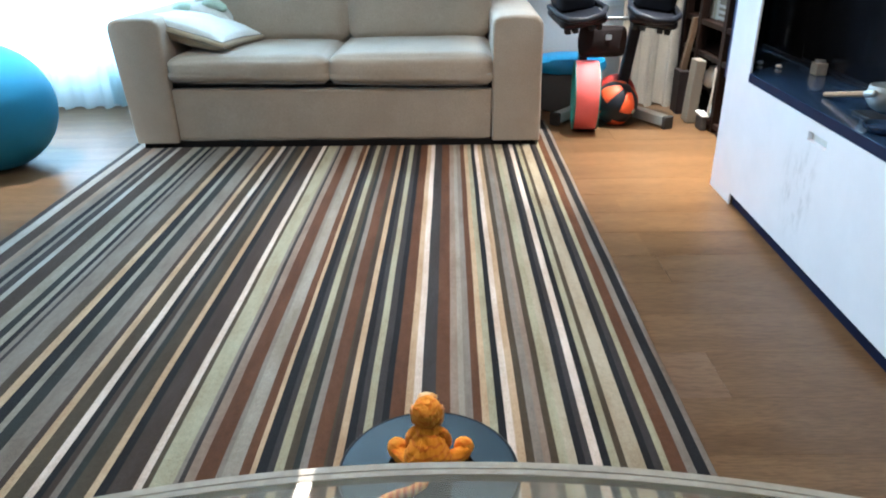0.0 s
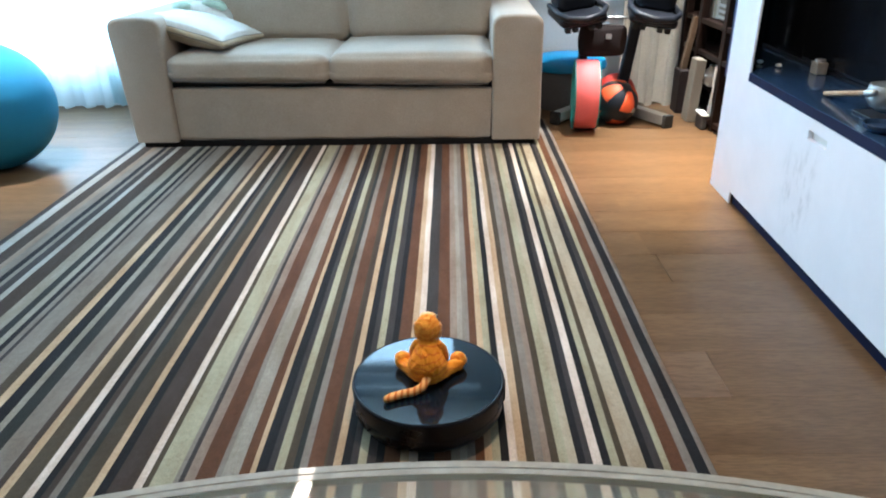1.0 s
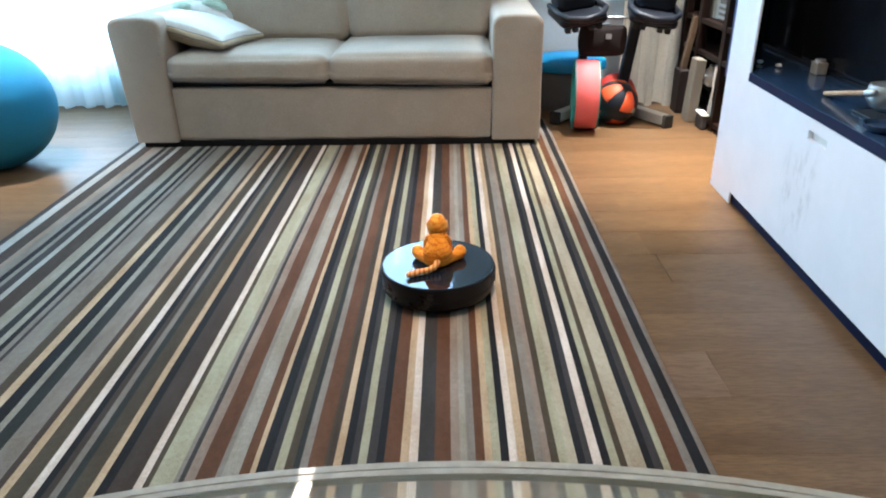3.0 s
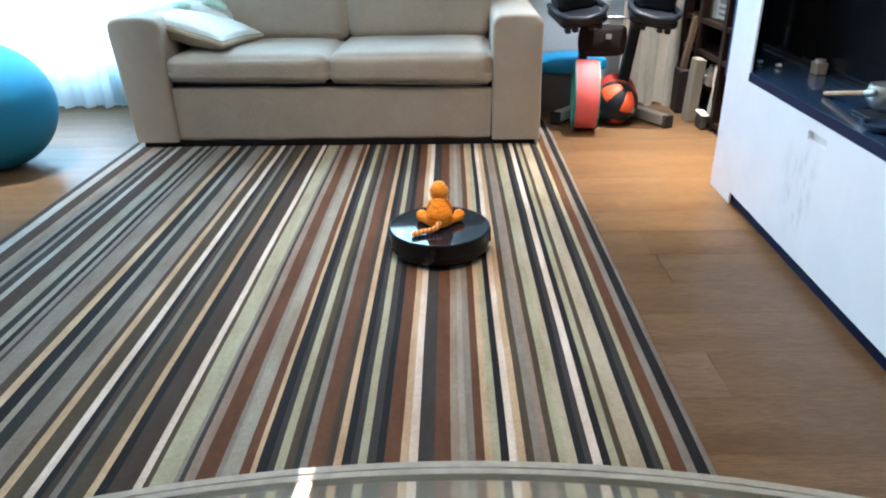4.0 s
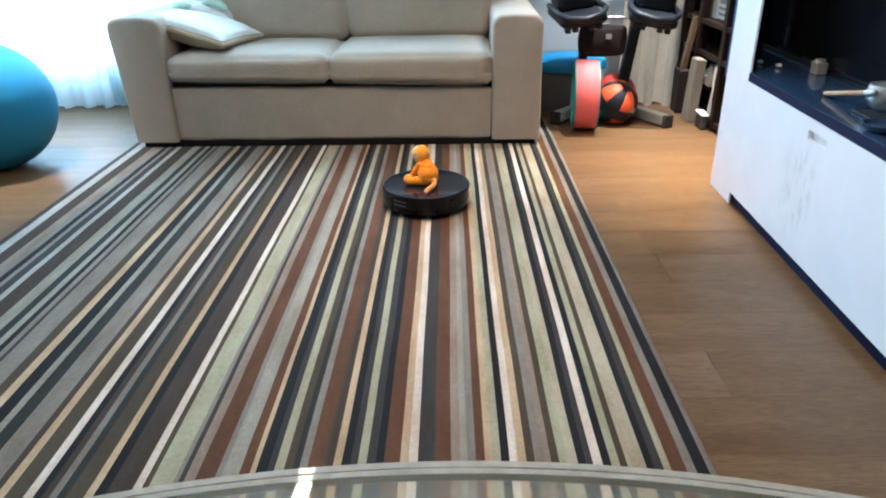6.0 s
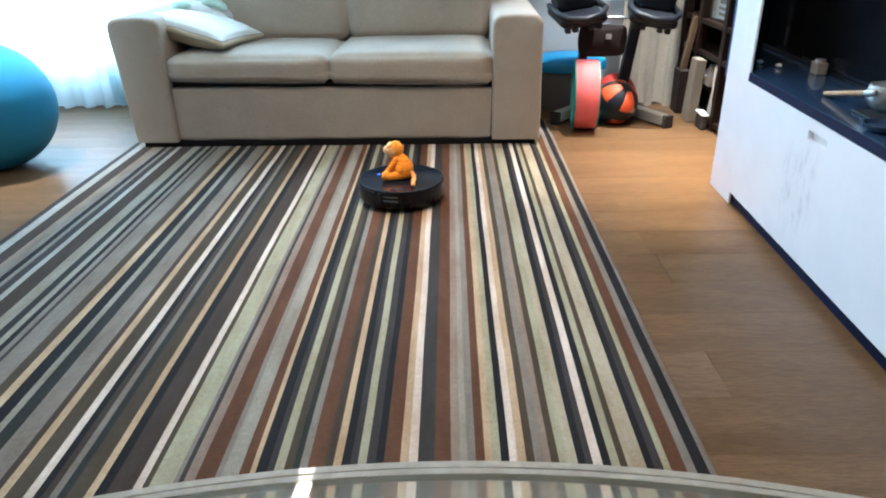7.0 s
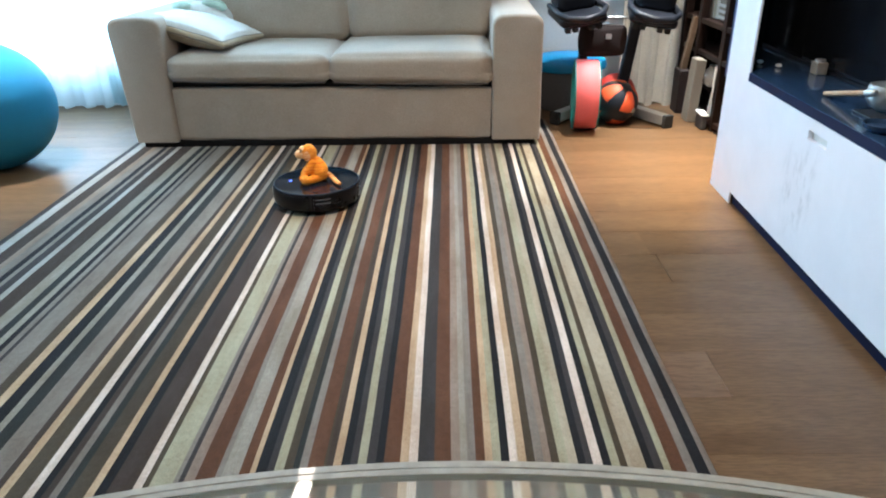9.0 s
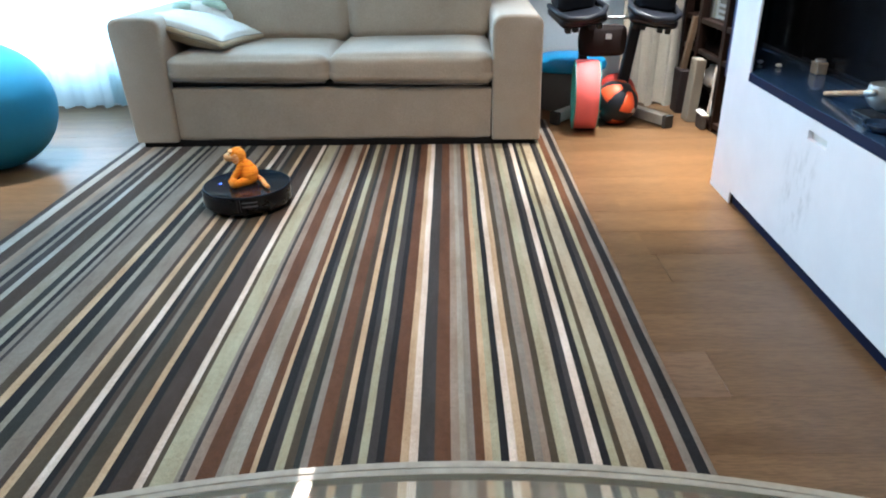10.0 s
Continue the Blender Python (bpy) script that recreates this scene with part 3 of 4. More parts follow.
def build_fleece():
    e = thing("stuffed_toy", pose(-1.33, 3.95, 0.475), "pale mint and cream soft toy on the sofa", "soft toy")
    part("body", blob((0, 0.01, 0.10), (0.14, 0.10, 0.11), None, 0.12, 9), M_PILLOW, e, smooth=True)
    part("head", blob((-0.11, -0.03, 0.170), (0.055, 0.055, 0.045), None, 0.08, 12), M_MINT, e, "mint green head", smooth=True)
    part("ear", tube([(0.02, -0.02, 0.195), (0.07, -0.03, 0.205), (0.11, -0.03, 0.18)], [0.026, 0.03, 0.022]), M_MINT, e, "mint green ear", smooth=True)
    part("arm", tube([(0.04, -0.03, 0.14), (0.10, -0.05, 0.12), (0.15, -0.05, 0.06)], [0.035, 0.035, 0.03]), M_PILLOW, e, smooth=True)


build_pillow()
build_fleece()


# ---- sheer curtains ----
def build_curtains():
    for x0, x1, folds, y, seed, cloth, lab in ((-3.05, -2.17, 7, 4.405, 0.3, M_SHEER, "white sheer curtain lit by the window behind it"), (-2.20, -1.62, 6, 4.455, 4.1, M_SHEER_DENSE, "pale blue-white sheer curtain gathered beside the sofa")):
        c = part("curtain", wavy(x0, x1, 0.012, 2.42, y, folds, 0.024 if cloth is M_SHEER else 0.018, seed), cloth, None, smooth=True)
        tagged(c, lab, "curtain", "sheer curtains")
    r = part("curtain_rail", box(-3.08, 0.2, 4.385, 4.43, 2.425, 2.455, 0.004), M_FRAME)
    tagged(r, "slim white curtain rail under the ceiling", "curtain rail")
    for x in (-3.0, -1.45, 0.1):
        part("bracket", box(x - 0.012, x + 0.012, 4.40, 4.50, 2.455, 2.475, 0.002), M_FRAME, r)


build_curtains()


# ---- exercise ball ----
def build_ball():
    b = bmesh.new()
    R = 0.30
    prof = []
    for i in range(65):
        a = math.pi * i / 64
        rib = 1 + 0.0016 * math.cos(2 * math.pi * i / 4) if 6 < i < 58 else 1
        prof.append((R * math.sin(a) * rib, -R * math.cos(a) * rib))
    prof[0], prof[-1] = (0, -R), (0, R)
    s = lathe(prof, 72)
    moved(s, pose(0, 0, 0, 20, 25, 0))
    lo = min(v.co.z for v in s.verts)
    for v in s.verts:
        v.co.z = max(v.co.z - lo, 0.006) - 0.006
    o = part("exercise_ball", s, M_BALL, None, smooth=True)
    o.matrix_basis = pose(-2.20, 3.24, 0)
    tagged(o, "large blue vinyl exercise ball with fine ribs", "exercise ball")
    v = lathe([(0, -0.003), (0.011, -0.003), (0.012, 0.002), (0.009, 0.004), (0, 0.004)], 20)
    moved(v, pose(0, 0, 0.294) @ pose(0, 0, 0, 20, 25, 0) @ pose(0, 0, 0.300))
    part("valve_plug", v, M_CERAMIC, o, "small white plug", smooth=True)


build_ball()


# ---- media unit ----
def stained_white():
    m, n, l, b = nodes_of("scuffed_white_door")
    tc = n.new("ShaderNodeTexCoord")
    vd = n.new("ShaderNodeVectorMath")
    vd.operation = "DISTANCE"
    mp = n.new("ShaderNodeMapping")
    mp.inputs["Scale"].default_value = (1, 1.0, 0.75)
    l.new(tc.outputs["Object"], mp.inputs[0])
    l.new(mp.outputs[0], vd.inputs[0])
    vd.inputs[1].default_value = (0.0, 2.08, 0.265 * 0.75)
    near = ramp(n, l, vd.outputs["Value"], [(0.03, (1, 1, 1)), (0.15, (0, 0, 0))])
    f = tex_noise(n, l, 18, 6, 0.7, (1, 1.6, 0.6))
    sm = ramp(n, l, f, [(0.50, (0, 0, 0)), (0.62, (1, 1, 1))])
    k = mixc(n, l, near, sm, 1.0, "MULTIPLY")
    f2 = tex_noise(n, l, 5, 5, 0.6)
    c = ramp(n, l, f2, [(0.3, (0.73, 0.72, 0.745)), (0.7, (0.80, 0.79, 0.815))])
    g = n.new("ShaderNodeMath")
    g.operation = "MULTIPLY"
    g.inputs[1].default_value = 0.55
    l.new(k, g.inputs[0])
    l.new(mixc(n, l, c, (0.42, 0.42, 0.43), g.outputs[0]), b.inputs["Base Color"])
    b.inputs["Roughness"].default_value = 0.33
    bump(n, l, b, tex_noise(n, l, 60, 3), 0.04, 0.001)
    return m


CAB = Matrix.Translation((1.1215, 2.848, 0)) @ pose(0, 0, 0, 0, 0, -1.892) @ Matrix.Translation((0, -2.848, 0))


def build_media_unit():
    e = thing("media_cabinet", CAB, "white lacquered media cabinet with a recessed black glass top", "cabinet")
    door = stained_white()
    # in the unit's own frame: x goes into the wall, y along the front
    part("end_panel", box(0, 0.007, 2.6168, 2.852, 0, 2.15, 0), door, e, "tall white end panel")
    part("end_panel", box(0, 0.035, 0.85, 1.43, 0, 2.15, 0.003), M_WHITE, e, "tall white end panel")
    part("side_cheek", box(0.17, 0.42, 3.222, 3.24, 0, 2.15, 0.002), M_SCREEN, e, "glossy black side cheek")
    part("side_box", box(0.17, 0.398, 2.8225, 3.221, 0.0, 0.488, 0.002), M_SCREEN, e, "black lower box behind the end panel")
    part("edge_profile", box(0.009, 0.032, 2.853, 2.905, 0.45, 2.15, 0.003), M_NAVYEDGE, e, "navy blue edge profile")
    part("panel_core", box(0.0075, 0.034, 2.790, 2.821, 0.0, 2.15, 0.001), M_SCREEN, e, "black panel core")
    part("side_cheek", box(0.035, 0.42, 0.86, 0.884, 0, 2.15, 0.002), M_TRIM, e, "dark side cheek")
    part("back_panel", box(0.40, 0.42, 0.884, 3.221, 0, 2.15, 0.002), M_TRIM, e, "dark back panel")
    part("carcass", box(0.036, 0.40, 0.886, 2.82, 0.055, 0.488, 0.002), M_TRIM, e, "dark carcass")
    part("plinth", box(0.014, 0.38, 0.886, 2.613, 0, 0.0465, 0.002), M_NAVYSATIN, e, "recessed dark plinth")
    b = bmesh.new()
    y0, y1, z0, z1 = 1.432, 2.6165, 0.047, 0.488
    hy0, hy1, hz0, hz1 = 1.958, 2.082, 0.424, 0.452
    for a in ((y0, hy0, z0, z1), (hy1, y1, z0, z1), (hy0, hy1, z0, hz0), (hy0, hy1, hz1, z1)):
        box(0.0, 0.034, a[0], a[1], a[2], a[3], 0, bm=b)
    bmesh.ops.remove_doubles(b, verts=b.verts[:], dist=1e-5)
    d = part("door", b, door, e, "white door with grey scuff marks")
    # white colour stands in for the overexposed glare on the pull
    part("handle", box(0.014, 0.033, hy0 + 0.001, hy1 - 0.001, hz0 + 0.001, hz1 - 0.001, 0.003), M_CERAMIC, d, "inset finger pull, whitened for its glare")
    b = box(0.001, 0.398, 0.888, 2.818, 0.490, 0.521, 0.003)
    box(0.096, 0.398, 2.8185, 3.050, 0.490, 0.521, 0, bm=b)
    box(0.1625, 0.398, 3.0505, 3.221, 0.490, 0.521, 0, bm=b)
    part("glass_top", b, M_NAVYGLASS, e, "thick dark navy glass top")
    # black walls added to keep window light from entering behind the end panel
    for a in ((0.036, 0.094, 2.8225, 2.85), (0.085, 0.095, 2.851, 3.05), (0.085, 0.160, 3.051, 3.06), (0.150, 0.1615, 3.061, 3.221)):
        part("light_block", box(a[0], a[1], a[2], a[3], 0, 2.15, 0), M_SCREEN, e, "black wall added behind the end panel to stop light")
    part("inner_panel", box(0.268, 0.290, 2.812, 3.2215, 0.523, 2.12, 0.002), M_SCREEN, e, "glossy black inner panel")
    part("edge_strip", box(-0.0015, 0.0005, 1.432, 2.6165, 0.490, 0.5205, 0.0005), M_NAVYSATIN, e, "satin navy edge strip")
    # unseen partial cover, added to dim light on the glass behind the end panel
    part("recess_top_or_blocker", box(0.25, 0.399, 2.823, 3.2205, 1.50, 1.53, 0.002), M_TRIM, e)
    part("recess_top_or_blocker", box(0.036, 0.40, 0.886, 2.82, 1.50, 1.53, 0.002), M_TRIM, e)

    t = thing("television", CAB @ Matrix.Translation((0.262, 1.9, 0.521)), "large black flat television on the cabinet", "television")
    part("frame", box(0.0, 0.045, -0.92, 0.905, 0.014, 0.94, 0.004), M_PLASTIC, t)
    part("screen", box(-0.003, 0.0, -0.91, 0.895, 0.026, 0.93, 0.001), M_SCREEN, t, "glossy black screen")
    part("base_bar", box(-0.004, 0.005, -0.9, 1.30, 0.0, 0.013, 0.002), M_RIM, t, "thin dark metal foot bar")


build_media_unit()


def on_top(y, depth, z=0.521, turn=0):
    return CAB @ Matrix.Translation((depth, y, z)) @ pose(0, 0, 0, 0, 0, turn)


def build_media_clutter():
    # metal bowl with a wooden mallet leaning on it
    bowl = thing("singing_bowl", on_top(2.045, 0.187), "round brushed grey metal bowl on the glass top", "bowl")
    prof = [(0, 0.0), (0.022, 0.0), (0.040, 0.010), (0.054, 0.030), (0.057, 0.050), (0.052, 0.074), (0.049, 0.075), (0.052, 0.052), (0.048, 0.030), (0.035, 0.012), (0, 0.005)]
    part("shell", lathe(prof, 40), M_STEEL, bowl, smooth=True)
    st = thing("mallet", on_top(0.0, 0.0, 0.521), "pale wooden mallet stick leaning on the bowl", "mallet")
    part("stick", tube([(0.095, 2.22, 0.010), (0.126, 2.05, 0.050)], [0.008, 0.009], 12), M_STICK, st, smooth=True)
    part("head", tube([(0.127, 2.045, 0.051), (0.131, 2.02, 0.057)], [0.011, 0.011], 14), M_STEEL, st, "metal tip", smooth=True)
    ring = thing("ashtray", on_top(1.815, 0.060), "small dark glass dish", "dish")
    part("dish", lathe([(0, 0), (0.030, 0), (0.044, 0.010), (0.050, 0.022), (0.046, 0.024), (0.040, 0.012), (0.026, 0.006), (0, 0.005)], 36), M_NAVYGLASS, ring, smooth=True)
    tray = thing("tray", on_top(1.955, 0.115), "flat blue-grey glass tray", "tray")
    part("plate", box(-0.03, 0.03, -0.075, 0.075, 0, 0.008, 0.003), M_RIM, tray)
    cd = thing("candle_holder", on_top(2.575, 0.228), "small cream candle holder beside the television", "candle holder")
    part("block", box(-0.02, 0.02, -0.026, 0.026, 0, 0.045, 0.004), M_CANDLE_SHADED, cd)
    part("cup", lathe([(0, 0.045), (0.017, 0.045), (0.018, 0.053), (0.014, 0.053), (0, 0.049)], 20), M_STEEL, cd, "metal tealight cup", smooth=True)
    for y, dp, lab in ((2.78, 0.095, "small pale pebble on the glass top"), (2.70, 0.135, "small pale green pebble on the glass top")):
        o = part("pebble", blob((0, 0, 0.008), (0.012, 0.016, 0.008), None, 0.15, 30, 2), M_CERAMIC, None, smooth=True)
        o.matrix_basis = on_top(y, dp, 0.522)
        tagged(o, lab, "pebble")


build_media_clutter()


# ---- exercise corner ----
def build_machine():
    e = thing("exercise_machine", pose(0.872, 3.945, 0), "black and silver home exercise machine with two foot plates", "exercise machine")
    # silver floor bars that run towards the room, with black end caps
    for a, c in (((-0.292, -0.105), (-0.132, 0.085)), ((0.318, -0.215), (0.165, 0.085))):
        v = Vector((c[0] - a[0], c[1] - a[1], 0))
        L = v.length
        m = pose(a[0], a[1], 0.0, 0, 0, math.degrees(math.atan2(v.y, v.x)))
        bar = part("floor_bar", moved(box(0.018, L, -0.028, 0.028, 0.012, 0.068, 0.006), m), M_GREYTUBE, e, "silver square floor tube")
        part("end_cap", moved(box(-0.004, 0.024, -0.030, 0.030, 0.0, 0.071, 0.006), m), M_RUBBER, bar, "black rubber end cap")
    part("cross_bar", box(-0.15, 0.19, 0.06, 0.11, 0.012, 0.066, 0.006), M_PLASTIC, e)
    part("post", box(-0.145, -0.098, 0.05, 0.10, 0.066, 0.585, 0.01), M_PLASTIC, e)
    part("post", moved(box(-0.03, 0.03, 0.05, 0.10, 0.0, 0.525, 0.01), pose(0.100, 0, 0.068, 0, 8, 0)), M_PLASTIC, e)
    p = part("back_shell", pad(-0.150, 0.098, 0.020, 0.048, 0.358, 0.510, 0.012, 0.010, 14), M_BROWNBLACK, e, "dark moulded panel", smooth=True)
    part("badge", box(-0.014, 0.018, 0.006, 0.0105, 0.446, 0.474, 0.001), M_GREYTUBE, p, "small grey badge")
    part("rail", tube([(-0.115, 0.10, 0.548), (0.150, 0.10, 0.548)], 0.009, 10), M_STEEL, e, "thin steel rail", smooth=True)
    for cx, tilt in ((-0.185, -7), (0.212, 9)):
        pl = pad(-0.125, 0.125, -0.15, 0.15, 0.0, 0.05, 0.022, 0.004, 18)
        m = pose(cx, -0.03, 0.560 if cx < 0 else 0.552, 8, tilt, -tilt)
        plate = part("foot_plate", moved(pl, m), M_PLASTIC, e, "black ribbed foot plate", smooth=True)
        lip = tube([(-0.12, 0.12, 0.06), (-0.128, -0.10, 0.07), (-0.09, -0.165, 0.055), (0.0, -0.185, 0.045), (0.09, -0.165, 0.055), (0.128, -0.10, 0.07), (0.12, 0.12, 0.06)], [0.014, 0.016, 0.018, 0.019, 0.018, 0.016, 0.014], 10)
        part("rim", moved(lip, m), M_PLASTIC, plate, smooth=True)
        for k in range(4):
            part("tread_rib", moved(box(-0.10, 0.10, -0.12 + k * 0.06, -0.10 + k * 0.06, -0.012, 0.0, 0.003), m), M_RUBBER, plate)
        part("strap", moved(tube([(-0.12, 0.02, 0.05), (-0.07, 0.0, 0.12), (0.07, 0.0, 0.12), (0.12, 0.02, 0.05)], 0.014, 8, squash=0.4), m), M_PLASTIC, plate, smooth=True)
        part("toe_box", moved(pad(-0.10, 0.10, -0.02, 0.15, 0.045, 0.17, 0.03, 0.01, 12), m), M_PLASTIC, plate, "black toe cup", smooth=True)
        for k in (-0.085, -0.045, 0.045, 0.085):
            part("roller_bracket", moved(box(k - 0.014, k + 0.014, -0.135, -0.095, -0.030, -0.002, 0.004), m), M_RUBBER, plate)
        arm = tube([(cx, 0.05, 0.575), (-0.122 if cx < 0 else 0.175, 0.075, 0.570)], 0.020, 10)
        part("swing_arm", arm, M_PLASTIC, e, smooth=True)


def build_wheel():
    e = thing("yoga_wheel", pose(0.732, 3.775, 0.184, 0, 0, -6), "pink foam yoga wheel with a teal inner ring", "yoga wheel")
    r0, r1, w = 0.155, 0.184, 0.060
    prof = [(r0 + 0.008, -w), (r1 - 0.006, -w), (r1, -w + 0.008), (r1, w - 0.008), (r1 - 0.006, w), (r0 + 0.008, w), (r0 + 0.008, -w)]
    part("foam_tread", moved(lathe(prof, 72), pose(0, 0, 0, 0, 90, 0)), M_PINK, e, smooth=True)
    k = w + 0.006
    prof = [(r0 - 0.004, -k), (r0 + 0.018, -k), (r0 + 0.0075, -w - 0.001), (r0 + 0.0075, w + 0.001), (r0 + 0.018, k), (r0 - 0.004, k), (r0 - 0.004, -k)]
    part("inner_ring", moved(lathe(prof, 72), pose(0, 0, 0, 0, 90, 0)), M_TEAL, e, "teal plastic ring", smooth=True)
    for s in (-1, 1):
        part("edge_trim", moved(lathe([(r1 - 0.010, s * w), (r1 - 0.001, s * w), (r1 - 0.001, s * (w + 0.004)), (r1 - 0.010, s * (w + 0.004)), (r1 - 0.010, s * w)], 72), pose(0, 0, 0, 0, 90, 0)), M_TEAL, e, "thin pale teal edge", smooth=True)


def build_medicine_ball():
    R = 0.122
    az = Vector((0.375, -0.436, 0.814)).normalized()
    ax = Vector((-0.461, -0.852, -0.248))
    ax = (ax - az * ax.dot(az)).normalized()
    turn = Matrix((ax, az.cross(ax), az)).transposed().to_4x4()
    e = thing("medicine_ball", Matrix.Translation((0.921, 3.855, R - 0.002)) @ turn, "orange and black panelled rubber medicine ball", "medicine ball")
    part("core", blob((0, 0, 0), (R - 0.003,) * 3, sub=4), M_PLASTIC, e, "black rubber bands", smooth=True)
    # eight orange panels with black bands between them
    for sx in (-1, 1):
        for sy in (-1, 1):
            for sz in (-1, 1):
                b = bmesh.new()
                n = 10
                g = []
                for i in range(n + 1):
                    row = []
                    for j in range(n + 1):
                        lon = math.pi / 2 * (0.21 + 0.58 * i / n)
                        lat = math.pi / 2 * (0.16 + 0.66 * j / n)
                        d = Vector((math.cos(lat) * math.cos(lon) * sx, math.cos(lat) * math.sin(lon) * sy, math.sin(lat) * sz))
                        edge = i in (0, n) or j in (0, n)
                        row.append(b.verts.new(d * (R - 0.004 if edge else R)))
                    g.append(row)
                for i in range(n):
                    for j in range(n):
                        b.faces.new((g[i][j], g[i + 1][j], g[i + 1][j + 1], g[i][j + 1]))
                bmesh.ops.recalc_face_normals(b, faces=b.faces[:])
                if b.faces[0].normal.dot(b.faces[0].calc_center_median()) < 0:
                    bmesh.ops.reverse_faces(b, faces=b.faces[:])
                part("panel", b, M_ORANGE, e, "orange panel", smooth=True)
    part("valve_patch", moved(lathe([(0, 0.001), (0.014, 0.001), (0.015, -0.003)], 18), look((0, 0, 0), (0.35, 0.8, 0.35)) @ pose(0, 0, 0, 180, 0, 0) @ pose(0, 0, R)), M_STEEL, e, "small grey patch")
    b = blob((0, 0, 0), (0.115,) * 3, sub=4)
    o = part("exercise_ball", b, M_REDBALL, None, smooth=True)
    o.matrix_basis = pose(0.972, 4.098, 0.115)
    tagged(o, "small dark red rubber ball behind the medicine ball", "ball")


def build_step():
    e = thing("balance_trainer", pose(0.715, 4.265, 0), "oval blue padded balance trainer with dark grey sides", "balance trainer")
    R = 0.222
    oval = Matrix.Diagonal((1, 0.85, 0.98, 1))
    base = lathe([(0, 0.0), (R - 0.05, 0.0), (R - 0.03, 0.01), (R - 0.012, 0.12), (R - 0.02, 0.235), (0, 0.235)], 64)
    part("base", moved(base, oval), M_GREYSKIRT, e, "dark grey base", smooth=True)
    dome = lathe([(R - 0.01, 0.236), (R, 0.242), (R + 0.004, 0.265), (R - 0.006, 0.295), (R * 0.8, 0.318), (R * 0.4, 0.328), (0, 0.331)], 64)
    part("dome", moved(dome, oval), M_BLUEPAD, e, "blue vinyl top", smooth=True)


def build_cream_curtain():
    c = part("curtain", wavy(1.01, 1.392, 0.006, 2.40, 4.27, 3.4, 0.050, 7.7, 150, 16, 0.006), M_CREAMCLOTH, None, smooth=True)
    tagged(c, "heavy cream curtain hanging in deep folds to the floor", "curtain")
    r = part("curtain_rod", tube([(0.98, 4.27, 2.415), (1.47, 4.27, 2.415)], 0.012, 10), M_STEEL, None, smooth=True)
    tagged(r, "short steel curtain rod", "curtain rod")
    part("bracket", box(1.2, 1.22, 4.27, 4.5, 2.425, 2.44, 0.002), M_STEEL, r)


def build_shelf():
    e = thing("bookcase", pose(0, 0, 0), "open espresso-stained wooden bookcase, half full", "bookcase")
    x0, x1, y0, y1 = 1.392, 1.64, 3.46, 4.33
    for x, y in ((x0, y0), (x0, y1 - 0.045), (x1 - 0.045, y0), (x1 - 0.045, y1 - 0.045), (x0, 3.64), (x0, 4.02)):
        part("post", box(x, x + 0.045, y, y + 0.045, 0, 1.7, 0.003), M_ESPRESSO, e)
    part("shelf", box(x0 + 0.046, x1, y0 + 0.046, 4.02, 0.165, 0.185, 0.002), M_ESPRESSO, e)
    for z in (0.03, 0.355, 0.52, 0.86, 1.15, 1.40, 1.66):
        part("shelf", box(x0 + 0.046, x1, y0, y1, z, z + 0.022, 0.002), M_ESPRESSO, e)
        part("shelf_edge", box(x0 + 0.004, x0 + 0.044, y0 + 0.05, y1 - 0.05, z - 0.006, z + 0.02, 0.002), M_ESPRESSO, e)
    part("side_panel", box(x0 + 0.046, x1, y1, y1 + 0.018, 0.0, 1.7, 0.002), M_ESPRESSO, e)
    part("back_board", box(x1, x1 + 0.012, y0, y1, 0.0, 1.7, 0.002), M_ESPRESSO, e)


def simple(name, bm, mat, m, label, category, group="", smooth=False):
    o = part(name, bm, mat, None, smooth=smooth)
    o.matrix_basis = m
    return tagged(o, label, category, group)


